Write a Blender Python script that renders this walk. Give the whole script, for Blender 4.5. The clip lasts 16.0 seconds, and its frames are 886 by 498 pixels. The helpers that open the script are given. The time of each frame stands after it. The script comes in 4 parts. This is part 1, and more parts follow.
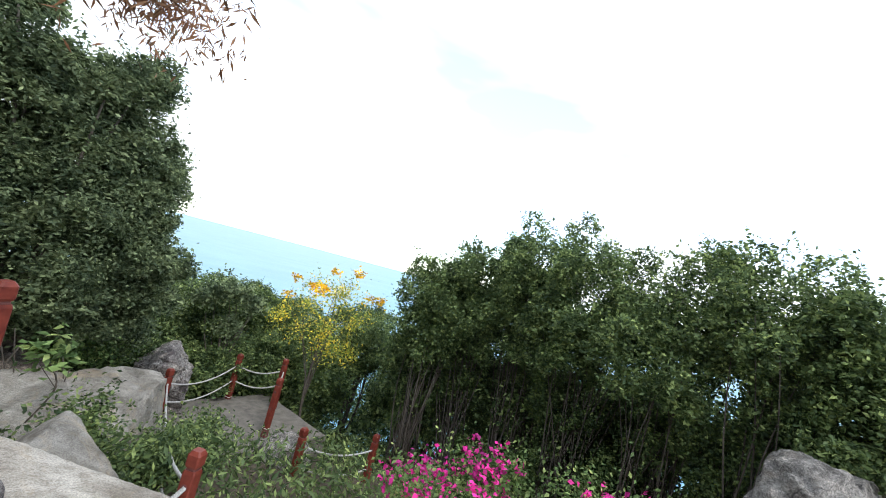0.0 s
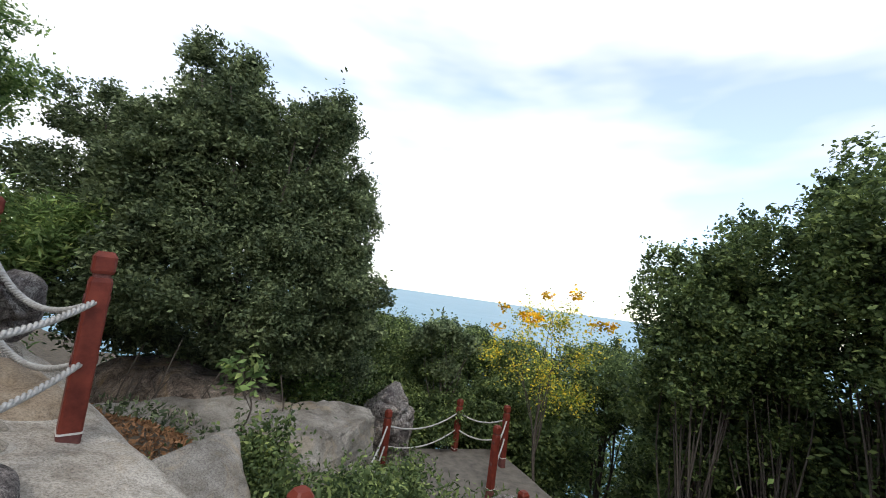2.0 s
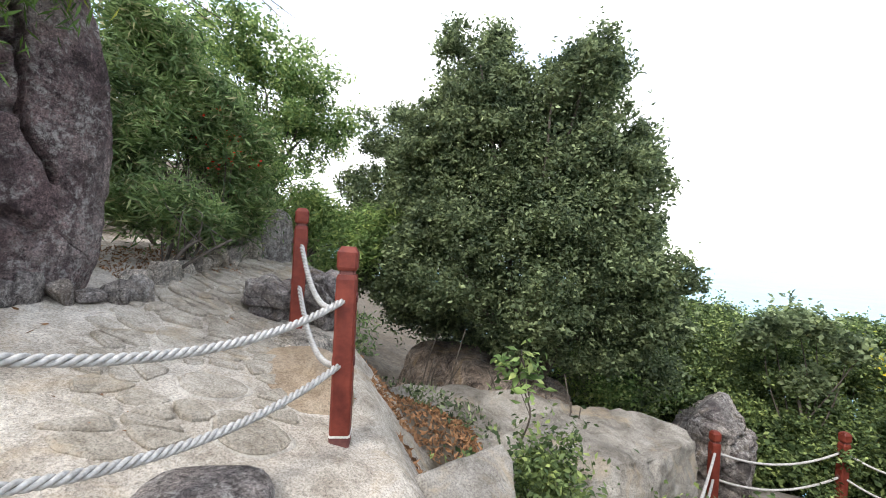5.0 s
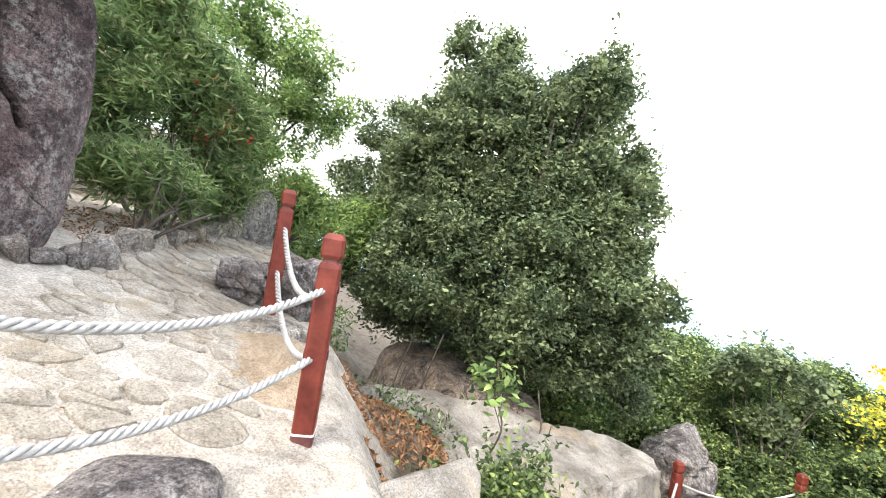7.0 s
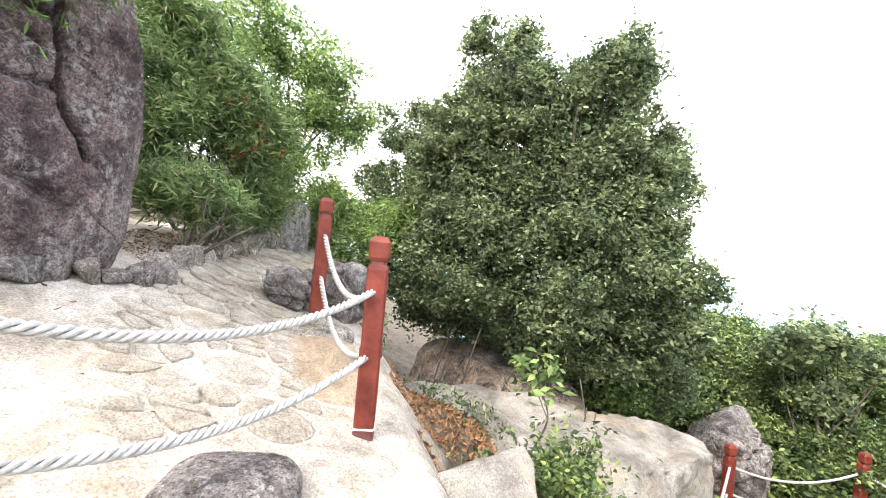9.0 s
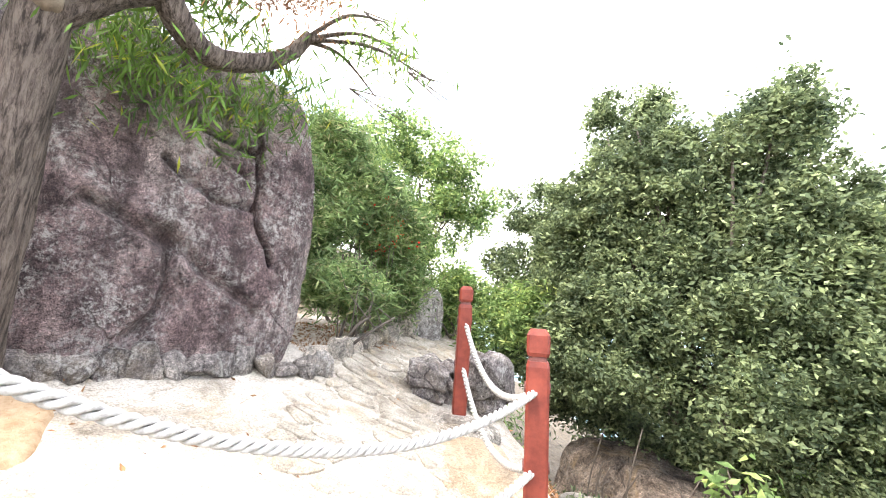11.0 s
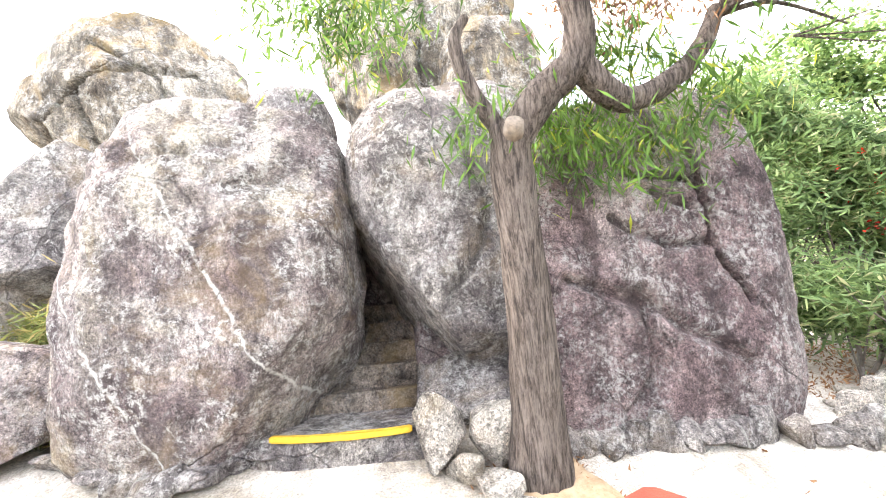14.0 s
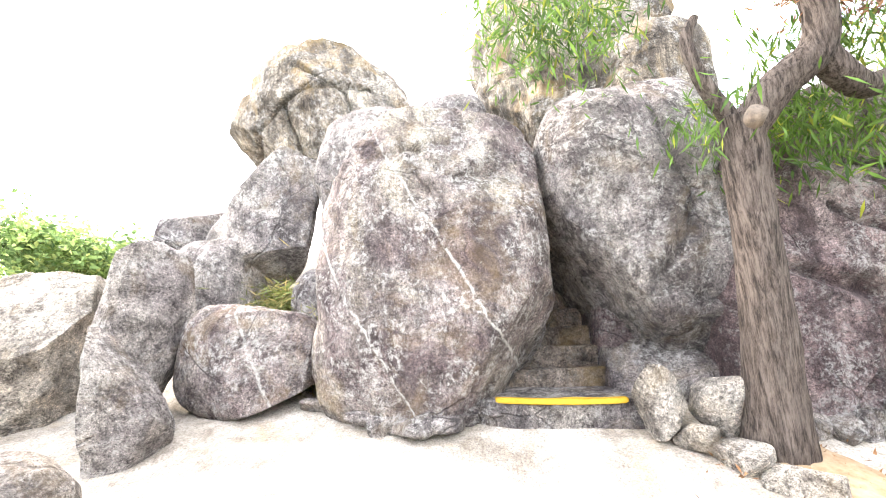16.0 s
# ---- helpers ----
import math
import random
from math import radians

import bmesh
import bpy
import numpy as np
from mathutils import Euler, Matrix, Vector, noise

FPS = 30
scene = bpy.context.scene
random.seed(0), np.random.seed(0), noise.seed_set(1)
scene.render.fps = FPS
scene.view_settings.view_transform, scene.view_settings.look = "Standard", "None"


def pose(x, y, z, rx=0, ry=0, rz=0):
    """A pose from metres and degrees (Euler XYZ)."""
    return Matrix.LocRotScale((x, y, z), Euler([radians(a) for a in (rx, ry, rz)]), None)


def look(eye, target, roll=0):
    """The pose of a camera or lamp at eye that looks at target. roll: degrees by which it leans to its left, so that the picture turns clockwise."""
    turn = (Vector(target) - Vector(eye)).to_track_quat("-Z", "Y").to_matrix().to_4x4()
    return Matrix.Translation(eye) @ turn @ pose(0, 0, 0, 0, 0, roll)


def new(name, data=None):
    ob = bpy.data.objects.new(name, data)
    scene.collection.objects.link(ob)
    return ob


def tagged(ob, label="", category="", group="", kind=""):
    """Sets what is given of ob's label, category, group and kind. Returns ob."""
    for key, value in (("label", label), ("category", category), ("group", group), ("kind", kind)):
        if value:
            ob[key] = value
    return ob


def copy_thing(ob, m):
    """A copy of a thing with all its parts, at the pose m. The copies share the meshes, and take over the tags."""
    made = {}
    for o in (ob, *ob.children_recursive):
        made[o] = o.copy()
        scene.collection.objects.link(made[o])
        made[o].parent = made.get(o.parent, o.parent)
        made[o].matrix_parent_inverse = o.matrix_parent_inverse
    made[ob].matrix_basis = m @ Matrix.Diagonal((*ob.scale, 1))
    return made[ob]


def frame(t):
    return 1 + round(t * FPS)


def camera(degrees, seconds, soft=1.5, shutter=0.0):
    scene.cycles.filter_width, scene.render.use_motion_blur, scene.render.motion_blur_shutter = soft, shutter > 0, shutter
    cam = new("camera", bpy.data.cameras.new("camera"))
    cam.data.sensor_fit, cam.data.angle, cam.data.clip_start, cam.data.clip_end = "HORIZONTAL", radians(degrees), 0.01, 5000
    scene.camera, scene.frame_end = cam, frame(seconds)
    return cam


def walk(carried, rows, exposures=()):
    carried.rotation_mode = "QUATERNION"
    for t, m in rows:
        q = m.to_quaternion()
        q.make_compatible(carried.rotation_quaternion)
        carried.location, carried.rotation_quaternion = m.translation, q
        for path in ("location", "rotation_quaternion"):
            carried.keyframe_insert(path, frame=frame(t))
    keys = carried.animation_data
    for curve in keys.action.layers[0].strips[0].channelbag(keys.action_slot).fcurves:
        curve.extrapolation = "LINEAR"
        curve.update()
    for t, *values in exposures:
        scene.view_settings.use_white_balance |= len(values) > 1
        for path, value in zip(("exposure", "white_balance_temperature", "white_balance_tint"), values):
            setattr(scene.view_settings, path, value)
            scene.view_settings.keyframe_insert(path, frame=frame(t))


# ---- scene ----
cam = camera(96.0, 16.0, 0.95)
PATH = [
    (0, (-2.406, -1.401, 2.074), (-0.807, -0.210, 2.223), 14.9),
    (0.5, (-1.851, -1.263, 1.900), (-0.453, 0.162, 2.014), 11.2),
    (1, (-1.387, -1.081, 1.688), (-0.189, 0.511, 1.864), 9.5),
    (1.5, (-0.941, -0.695, 1.518), (-0.075, 1.104, 1.637), 10.7),
    (2, (-0.668, -0.370, 1.286), (0.017, 1.497, 1.500), 8.1),
    (2.5, (-0.392, 0.035, 1.148), (0.075, 1.970, 1.343), 9.7),
    (3, (-0.195, 0.499, 1.052), (-0.144, 2.494, 1.182), 6.4),
    (3.5, (-0.215, 0.740, 1.093), (-0.327, 2.734, 1.205), 1.3),
    (4, (-0.252, 0.791, 1.181), (-0.661, 2.749, 1.185), 2.6),
    (4.5, (-0.347, 0.756, 1.205), (-0.857, 2.689, 1.238), -0.4),
    (4.7, (-0.441, 0.733, 1.281), (-1.055, 2.637, 1.271), 2.6),
    (7, (-0.572, 0.836, 1.246), (-1.133, 2.756, 1.261), 10.3),
    (7.5, (-0.514, 0.923, 1.191), (-1.009, 2.860, 1.113), 9.7),
    (8, (-0.647, 0.913, 1.196), (-1.229, 2.824, 1.126), 13.1),
    (8.2, (-0.701, 0.892, 1.215), (-1.331, 2.790, 1.164), 10.3),
    (10.3, (-0.545, 0.530, 1.239), (-1.294, 2.383, 1.291), 3.5),
    (10.5, (-0.651, 0.603, 1.267), (-1.510, 2.397, 1.475), 3.8),
    (11, (-0.904, 0.767, 1.280), (-2.104, 2.335, 1.600), 4.5),
    (11.5, (-0.981, 1.173, 1.265), (-2.585, 2.295, 1.675), -0.8),
    (12, (-0.975, 1.327, 1.246), (-2.678, 2.319, 1.591), 1.0),
    (12.5, (-0.958, 1.347, 1.257), (-2.699, 2.231, 1.691), 1.8),
    (13, (-0.898, 1.231, 1.424), (-2.752, 1.879, 1.804), -2.8),
    (13.5, (-1.280, 0.722, 1.701), (-3.196, 1.202, 2.014), -5.2),
    (14, (-1.506, 0.346, 1.686), (-3.477, 0.477, 1.997), -5.4),
    (14.5, (-1.528, 0.124, 1.626), (-3.504, 0.176, 1.923), -4.6),
    (15, (-1.494, -0.096, 1.566), (-3.472, -0.036, 1.853), -3.6),
    (15.5, (-1.423, -0.364, 1.555), (-3.397, -0.315, 1.874), -3.8),
    (16, (-1.217, -0.707, 1.531), (-3.172, -0.895, 1.909), -2.8),
]
walk(cam, [(t, look(eye, target, roll)) for t, eye, target, roll in PATH],
     exposures=[(0.0, 0.75, 6150, 7), (1.0, 0.5, 6200, 8), (2.0, 0.2, 6400, 9), (3.0, 0.1, 6400, 9), (3.5, 0.2, 6400, 9), (4.5, 0.9, 6500, 10), (7.0, 2.0, 6750, 11), (8.2, 2.12, 6800, 12), (10.5, 2.5, 6950, 13), (11.0, 2.68, 6950, 13), (12.5, 2.82, 6950, 13), (13.0, 2.75, 6950, 13), (14.0, 3.2, 7000, 13), (15.0, 3.2, 7000, 13), (16.0, 3.05, 7050, 13)])

# ---- world and sun ----
world = bpy.data.worlds.new("sky_world")
scene.world = world
world.use_nodes = True
wn, wl = world.node_tree.nodes, world.node_tree.links
wn.clear()
w_out = wn.new("ShaderNodeOutputWorld")
w_bg = wn.new("ShaderNodeBackground")
w_sky = wn.new("ShaderNodeTexSky")
w_sky.sky_type, w_sky.sun_disc = "NISHITA", False
SUN_EL, SUN_AZ = radians(48), radians(200)
w_sky.sun_elevation, w_sky.sun_rotation = SUN_EL, SUN_AZ
w_sky.air_density, w_sky.dust_density = 1.0, 0.6
w_co = wn.new("ShaderNodeTexCoord")
w_map = wn.new("ShaderNodeMapping")
w_map.inputs["Scale"].default_value = (1.0, 1.0, 3.2)
w_noise = wn.new("ShaderNodeTexNoise")
w_noise.inputs["Scale"].default_value, w_noise.inputs["Detail"].default_value, w_noise.inputs["Roughness"].default_value = 1.7, 4.0, 0.45
w_ramp = wn.new("ShaderNodeValToRGB")
w_ramp.color_ramp.elements[0].position, w_ramp.color_ramp.elements[1].position = 0.39, 0.56
w_ramp.color_ramp.elements[0].color = (0.3, 0.3, 0.3, 1)
w_mix = wn.new("ShaderNodeMix")
w_mix.data_type = "RGBA"
w_mix.inputs["B"].default_value = (12.0, 12.2, 12.6, 1)
wl.new(w_co.outputs["Generated"], w_map.inputs["Vector"])
wl.new(w_map.outputs["Vector"], w_noise.inputs["Vector"])
wl.new(w_noise.outputs["Fac"], w_ramp.inputs["Fac"])
wl.new(w_ramp.outputs["Color"], w_mix.inputs["Factor"])
w_gain = wn.new("ShaderNodeVectorMath")
w_gain.operation = "SCALE"
w_gain.inputs["Scale"].default_value = 3.2
wl.new(w_sky.outputs["Color"], w_gain.inputs[0])
wl.new(w_gain.outputs["Vector"], w_mix.inputs["A"])
wl.new(w_mix.outputs["Result"], w_bg.inputs["Color"])
w_bg.inputs["Strength"].default_value = 0.09
wl.new(w_bg.outputs["Background"], w_out.inputs["Surface"])
sun = new("sun", bpy.data.lights.new("sun", "SUN"))
sun.data.energy, sun.data.angle, sun.data.color = 1.4, radians(14), (1.0, 0.96, 0.9)
sun.matrix_world = look((0, 0, 0), (-math.sin(SUN_AZ) * math.cos(SUN_EL), -math.cos(SUN_AZ) * math.cos(SUN_EL), -math.sin(SUN_EL)))


# ---- materials ----
def nodes_of(name, rough=0.9):
    mat = bpy.data.materials.new(name)
    mat.use_nodes = True
    nt = mat.node_tree
    bsdf = nt.nodes["Principled BSDF"]
    bsdf.inputs["Roughness"].default_value = rough
    bsdf.inputs["Specular IOR Level"].default_value = 0.25
    return mat, nt, bsdf


def noise_at(nt, scale, detail=6.0, rough=0.6, vec=None, dist=0.0):
    n = nt.nodes.new("ShaderNodeTexNoise")
    n.inputs["Scale"].default_value, n.inputs["Detail"].default_value, n.inputs["Roughness"].default_value = scale, detail, rough
    n.inputs["Distortion"].default_value = dist
    if vec is None:
        c = nt.nodes.new("ShaderNodeNewGeometry")
        vec = c.outputs["Position"]
    nt.links.new(vec, n.inputs["Vector"])
    return n.outputs["Fac"]


def ramp(nt, fac, stops):
    r = nt.nodes.new("ShaderNodeValToRGB")
    els = r.color_ramp.elements
    while len(els) < len(stops):
        els.new(0.5)
    for e, (p, c) in zip(els, stops):
        e.position = p
        e.color = (*c, 1) if len(c) == 3 else c
    nt.links.new(fac, r.inputs["Fac"])
    return r.outputs["Color"]


def mix(nt, fac, a, b, mode="MIX"):
    m = nt.nodes.new("ShaderNodeMix")
    m.data_type, m.blend_type = "RGBA", mode
    for s, v in (("Factor", fac), ("A", a), ("B", b)):
        sock = m.inputs[s]
        if isinstance(v, (int, float)):
            sock.default_value = v
        elif isinstance(v, tuple):
            sock.default_value = (*v, 1)
        else:
            nt.links.new(v, sock)
    return m.outputs["Result"]


def bump(nt, bsdf, height, strength=0.5, dist=0.02):
    b = nt.nodes.new("ShaderNodeBump")
    b.inputs["Strength"].default_value, b.inputs["Distance"].default_value = strength, dist
    nt.links.new(height, b.inputs["Height"])
    nt.links.new(b.outputs["Normal"], bsdf.inputs["Normal"])


def rock_mat(name, dark, mid, light, lichen=0.5, rust=0.0, streak=0.0, veins=0.0):
    """Weathered granite: blotches, crystal grain, pale lichen crusts, dark algae and run-off streaks."""
    mat, nt, bsdf = nodes_of(name, 0.92)
    geo = nt.nodes.new("ShaderNodeNewGeometry")
    pos = geo.outputs["Position"]
    big = noise_at(nt, 1.3, 6, 0.65, pos, 0.8)
    col = ramp(nt, big, [(0.38, dark), (0.5, mid), (0.62, light)])
    grain = noise_at(nt, 48, 6, 0.9, pos)
    col = mix(nt, 0.9, col, ramp(nt, grain, [(0.41, (0.13, 0.12, 0.12)), (0.47, (0.9, 0.9, 0.9)), (0.55, (1.05, 1.04, 1.03)), (0.61, (2.1, 2.05, 2.0))]), "MULTIPLY")
    mid_n = noise_at(nt, 5.5, 10, 0.78, pos, 0.5)
    col = mix(nt, 0.8, col, ramp(nt, mid_n, [(0.4, (0.25, 0.23, 0.23)), (0.49, (0.98, 0.98, 0.98)), (0.6, (1.65, 1.62, 1.6))]), "MULTIPLY")
    fleck = noise_at(nt, 130, 3, 0.8, pos)
    col = mix(nt, 0.65, col, ramp(nt, fleck, [(0.4, (0.3, 0.29, 0.29)), (0.46, (1, 1, 1)), (0.56, (1, 1, 1)), (0.62, (1.9, 1.88, 1.85))]), "MULTIPLY")
    if streak:
        mp = nt.nodes.new("ShaderNodeMapping")
        mp.inputs["Scale"].default_value = (3.4, 3.4, 0.3)
        nt.links.new(pos, mp.inputs["Vector"])
        st = noise_at(nt, 1.5, 8, 0.7, mp.outputs["Vector"], 0.4)
        f = ramp(nt, st, [(0.45, (0, 0, 0)), (0.56, (streak, streak, streak))])
        col = mix(nt, f, col, tuple(c * 0.4 for c in dark))
    if lichen:
        sp = noise_at(nt, 19, 9, 0.9, pos, 0.3)
        area = noise_at(nt, 2.3, 6, 0.75, pos, 0.6)
        f = mix(nt, 1.0, ramp(nt, sp, [(0.5, (0, 0, 0)), (0.56, (lichen, lichen, lichen))]), ramp(nt, area, [(0.44, (0, 0, 0)), (0.56, (1, 1, 1))]), "MULTIPLY")
        col = mix(nt, f, col, (0.6, 0.575, 0.54))
        crust = noise_at(nt, 4.5, 8, 0.8, pos, 1.2)
        f = ramp(nt, crust, [(0.6, (0, 0, 0)), (0.66, (lichen * 0.75,) * 3)])
        col = mix(nt, f, col, (0.5, 0.49, 0.44))
    if rust:
        ru = noise_at(nt, 1.6, 8, 0.7, pos, 1.0)
        f = ramp(nt, ru, [(0.52, (0, 0, 0)), (0.66, (rust, rust, rust))])
        col = mix(nt, f, col, (0.4, 0.27, 0.12))
    if veins:
        tc = nt.nodes.new("ShaderNodeTexCoord")
        wob = noise_at(nt, 3, 6, 0.65, tc.outputs["Object"])
        for a, b, c, w in ((0.853, 0.523, 0.18, 0.009), (0.853, 0.523, -0.62, 0.007)):
            dotn = nt.nodes.new("ShaderNodeVectorMath")
            dotn.operation = "DOT_PRODUCT"
            dotn.inputs[1].default_value = (0, a, b)
            nt.links.new(tc.outputs["Object"], dotn.inputs[0])
            ad = nt.nodes.new("ShaderNodeMath")
            ad.operation = "MULTIPLY_ADD"
            ad.inputs[1].default_value, ad.inputs[2].default_value = 0.16, c - 0.08
            nt.links.new(wob, ad.inputs[0])
            ds = nt.nodes.new("ShaderNodeMath")
            ds.operation = "SUBTRACT"
            nt.links.new(dotn.outputs["Value"], ds.inputs[0])
            nt.links.new(ad.outputs[0], ds.inputs[1])
            ab = nt.nodes.new("ShaderNodeMath")
            ab.operation = "ABSOLUTE"
            nt.links.new(ds.outputs[0], ab.inputs[0])
            f = ramp(nt, ab.outputs[0], [(w * 0.5, (veins, veins, veins)), (w * 1.5, (0, 0, 0))])
            f = mix(nt, 1.0, f, ramp(nt, noise_at(nt, 6, 8, 0.8, tc.outputs["Object"]), [(0.42, (0, 0, 0)), (0.52, (1, 1, 1))]), "MULTIPLY")
            col = mix(nt, f, col, (0.62, 0.6, 0.55))
    warp = nt.nodes.new("ShaderNodeTexNoise")
    warp.inputs["Scale"].default_value, warp.inputs["Detail"].default_value = 1.6, 6.0
    nt.links.new(pos, warp.inputs["Vector"])
    add = nt.nodes.new("ShaderNodeVectorMath")
    add.operation = "MULTIPLY_ADD"
    add.inputs[1].default_value = (0.45, 0.45, 0.45)
    nt.links.new(warp.outputs["Color"], add.inputs[0])
    nt.links.new(pos, add.inputs[2])
    vor = nt.nodes.new("ShaderNodeTexVoronoi")
    vor.feature = "DISTANCE_TO_EDGE"
    vor.inputs["Scale"].default_value = 1.25
    nt.links.new(add.outputs["Vector"], vor.inputs["Vector"])
    line = ramp(nt, vor.outputs["Distance"], [(0.003, (1, 1, 1)), (0.013, (0, 0, 0))])
    line = mix(nt, 1.0, line, ramp(nt, noise_at(nt, 1.7, 3, 0.6, pos), [(0.5, (0, 0, 0)), (0.58, (0.55, 0.55, 0.55))]), "MULTIPLY")
    col = mix(nt, line, col, tuple(c * 0.2 for c in dark))
    nt.links.new(col, bsdf.inputs["Base Color"])
    hs = mix(nt, 0.4, noise_at(nt, 10, 10, 0.78, pos, 0.6), noise_at(nt, 60, 4, 0.75, pos))
    hs = mix(nt, line, hs, (0.0, 0.0, 0.0))
    bump(nt, bsdf, hs, 1.0, 0.09)
    return mat


def plain_mat(name, a, b, scale=12, rough=0.85, bs=0.4, bd=0.006, per_island=0.0, per_object=0.0, metal=0.0):
    mat, nt, bsdf = nodes_of(name, rough)
    bsdf.inputs["Metallic"].default_value = metal
    n = noise_at(nt, scale, 7, 0.65)
    col = ramp(nt, n, [(0.32, a), (0.68, b)])
    if per_island:
        g = nt.nodes.new("ShaderNodeNewGeometry")
        col = mix(nt, 1.0, col, ramp(nt, g.outputs["Random Per Island"], [(0, (1 - per_island,) * 3), (1, (1 + per_island,) * 3)]), "MULTIPLY")
    if per_object:
        g = nt.nodes.new("ShaderNodeObjectInfo")
        col = mix(nt, 1.0, col, ramp(nt, g.outputs["Random"], [(0, (1 - per_object,) * 3), (1, (1 + per_object,) * 3)]), "MULTIPLY")
    nt.links.new(col, bsdf.inputs["Base Color"])
    if bs:
        bump(nt, bsdf, noise_at(nt, scale * 5, 5, 0.7), bs, bd)
    return mat


def leaf_mat(name, a, b, c=None, share=0.0, trans=0.25):
    """Leaves that vary one by one; light shines through a little."""
    mat, nt, bsdf = nodes_of(name, 0.6)
    bsdf.inputs["Specular IOR Level"].default_value = 0.25
    g = nt.nodes.new("ShaderNodeNewGeometry")
    stops = [(0.0, a), (0.8, b)]
    if c:
        stops = [(0.0, a), (1 - share - 0.04, b), (1 - share, c), (1.0, c)]
    col = ramp(nt, g.outputs["Random Per Island"], stops)
    big = noise_at(nt, 2.4, 4, 0.65)
    col = mix(nt, 1.0, col, ramp(nt, big, [(0.36, (0.42, 0.47, 0.45)), (0.64, (1.55, 1.48, 1.3))]), "MULTIPLY")
    nt.links.new(col, bsdf.inputs["Base Color"])
    tr = nt.nodes.new("ShaderNodeBsdfTranslucent")
    nt.links.new(col, tr.inputs["Color"])
    ms = nt.nodes.new("ShaderNodeMixShader")
    ms.inputs["Fac"].default_value = trans
    out = nt.nodes["Material Output"]
    nt.links.new(bsdf.outputs["BSDF"], ms.inputs[1])
    nt.links.new(tr.outputs["BSDF"], ms.inputs[2])
    nt.links.new(ms.outputs["Shader"], out.inputs["Surface"])
    return mat


M_BOULDER = rock_mat("granite_boulder", (0.15, 0.115, 0.115), (0.27, 0.23, 0.215), (0.42, 0.375, 0.305), 0.95, 0.3, 0.55, 0.9)
M_ROCK2 = rock_mat("granite_rock", (0.15, 0.13, 0.13), (0.25, 0.225, 0.215), (0.36, 0.33, 0.3), 0.8, 0.2, 0.5)
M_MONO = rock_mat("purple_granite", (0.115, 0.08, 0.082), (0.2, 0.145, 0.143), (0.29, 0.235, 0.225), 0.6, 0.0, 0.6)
M_TOPROCK = rock_mat("pale_granite", (0.13, 0.11, 0.09), (0.28, 0.24, 0.19), (0.42, 0.38, 0.32), 0.7, 0.6, 0.7)
M_SEAROCK = rock_mat("grey_granite", (0.17, 0.16, 0.15), (0.32, 0.3, 0.28), (0.46, 0.43, 0.4), 0.5, 0.1, 0.3)


def ground_mat(name, dark, mid, light, grain=0.5, soil=None):
    """Pale worn granite slab: faint blotches, sandy stains and fine grain; soil: colours of the earth past its edges."""
    mat, nt, bsdf = nodes_of(name, 0.93)
    col = ramp(nt, noise_at(nt, 1.4, 8, 0.65, None, 0.7), [(0.34, dark), (0.5, mid), (0.66, light)])
    col = mix(nt, grain, col, ramp(nt, noise_at(nt, 75, 4, 0.8), [(0.36, (0.45, 0.43, 0.42)), (0.5, (1, 1, 1)), (0.66, (1.4, 1.38, 1.35))]), "MULTIPLY")
    col = mix(nt, 0.85, col, ramp(nt, noise_at(nt, 6, 10, 0.8, None, 0.6), [(0.36, (0.55, 0.52, 0.48)), (0.55, (1.05, 1.05, 1.05))]), "MULTIPLY")
    f = ramp(nt, noise_at(nt, 2.1, 8, 0.7, None, 1.0), [(0.54, (0, 0, 0)), (0.68, (0.4, 0.4, 0.4))])
    col = mix(nt, f, col, (0.46, 0.34, 0.2))
    if soil:
        geo = nt.nodes.new("ShaderNodeNewGeometry")
        earth = ramp(nt, noise_at(nt, 7, 7, 0.65), [(0.32, soil[0]), (0.68, soil[1])])
        for axis, start in (((0.73, 0.68, 0.0), 1.55), ((-1.0, 0.0, 0.0), 6.2)):
            along = nt.nodes.new("ShaderNodeVectorMath")
            along.operation = "DOT_PRODUCT"
            along.inputs[1].default_value = axis
            nt.links.new(geo.outputs["Position"], along.inputs[0])
            ragged = nt.nodes.new("ShaderNodeMath")
            ragged.operation = "MULTIPLY_ADD"
            ragged.inputs[1].default_value = 0.9
            nt.links.new(noise_at(nt, 1.8, 8, 0.7, None, 0.5), ragged.inputs[0])
            nt.links.new(along.outputs["Value"], ragged.inputs[2])
            edge = nt.nodes.new("ShaderNodeMapRange")
            edge.inputs["From Min"].default_value, edge.inputs["From Max"].default_value = start + 0.4, start + 0.55
            nt.links.new(ragged.outputs[0], edge.inputs["Value"])
            col = mix(nt, edge.outputs["Result"], col, earth)
    nt.links.new(col, bsdf.inputs["Base Color"])
    bump(nt, bsdf, mix(nt, 0.4, noise_at(nt, 9, 9, 0.75), noise_at(nt, 60, 4, 0.75)), 0.8, 0.05)
    return mat


M_GROUND = ground_mat("slab_ground", (0.3, 0.265, 0.22), (0.47, 0.425, 0.365), (0.62, 0.58, 0.515), 0.85, ((0.05, 0.04, 0.03), (0.15, 0.12, 0.085)))
M_STONE = rock_mat("rough_stone", (0.26, 0.23, 0.19), (0.4, 0.36, 0.31), (0.52, 0.48, 0.42), 0.25, 0.25)
M_PAVE = ground_mat("flagstone", (0.25, 0.22, 0.18), (0.37, 0.335, 0.28), (0.49, 0.45, 0.39), 0.8)
# brown step stone with some cave and tree shade put into its colour
M_DARKSTEP = rock_mat("shaded_brown_stone", (0.1, 0.08, 0.065), (0.2, 0.16, 0.13), (0.3, 0.25, 0.21), 0.25, 0.4)
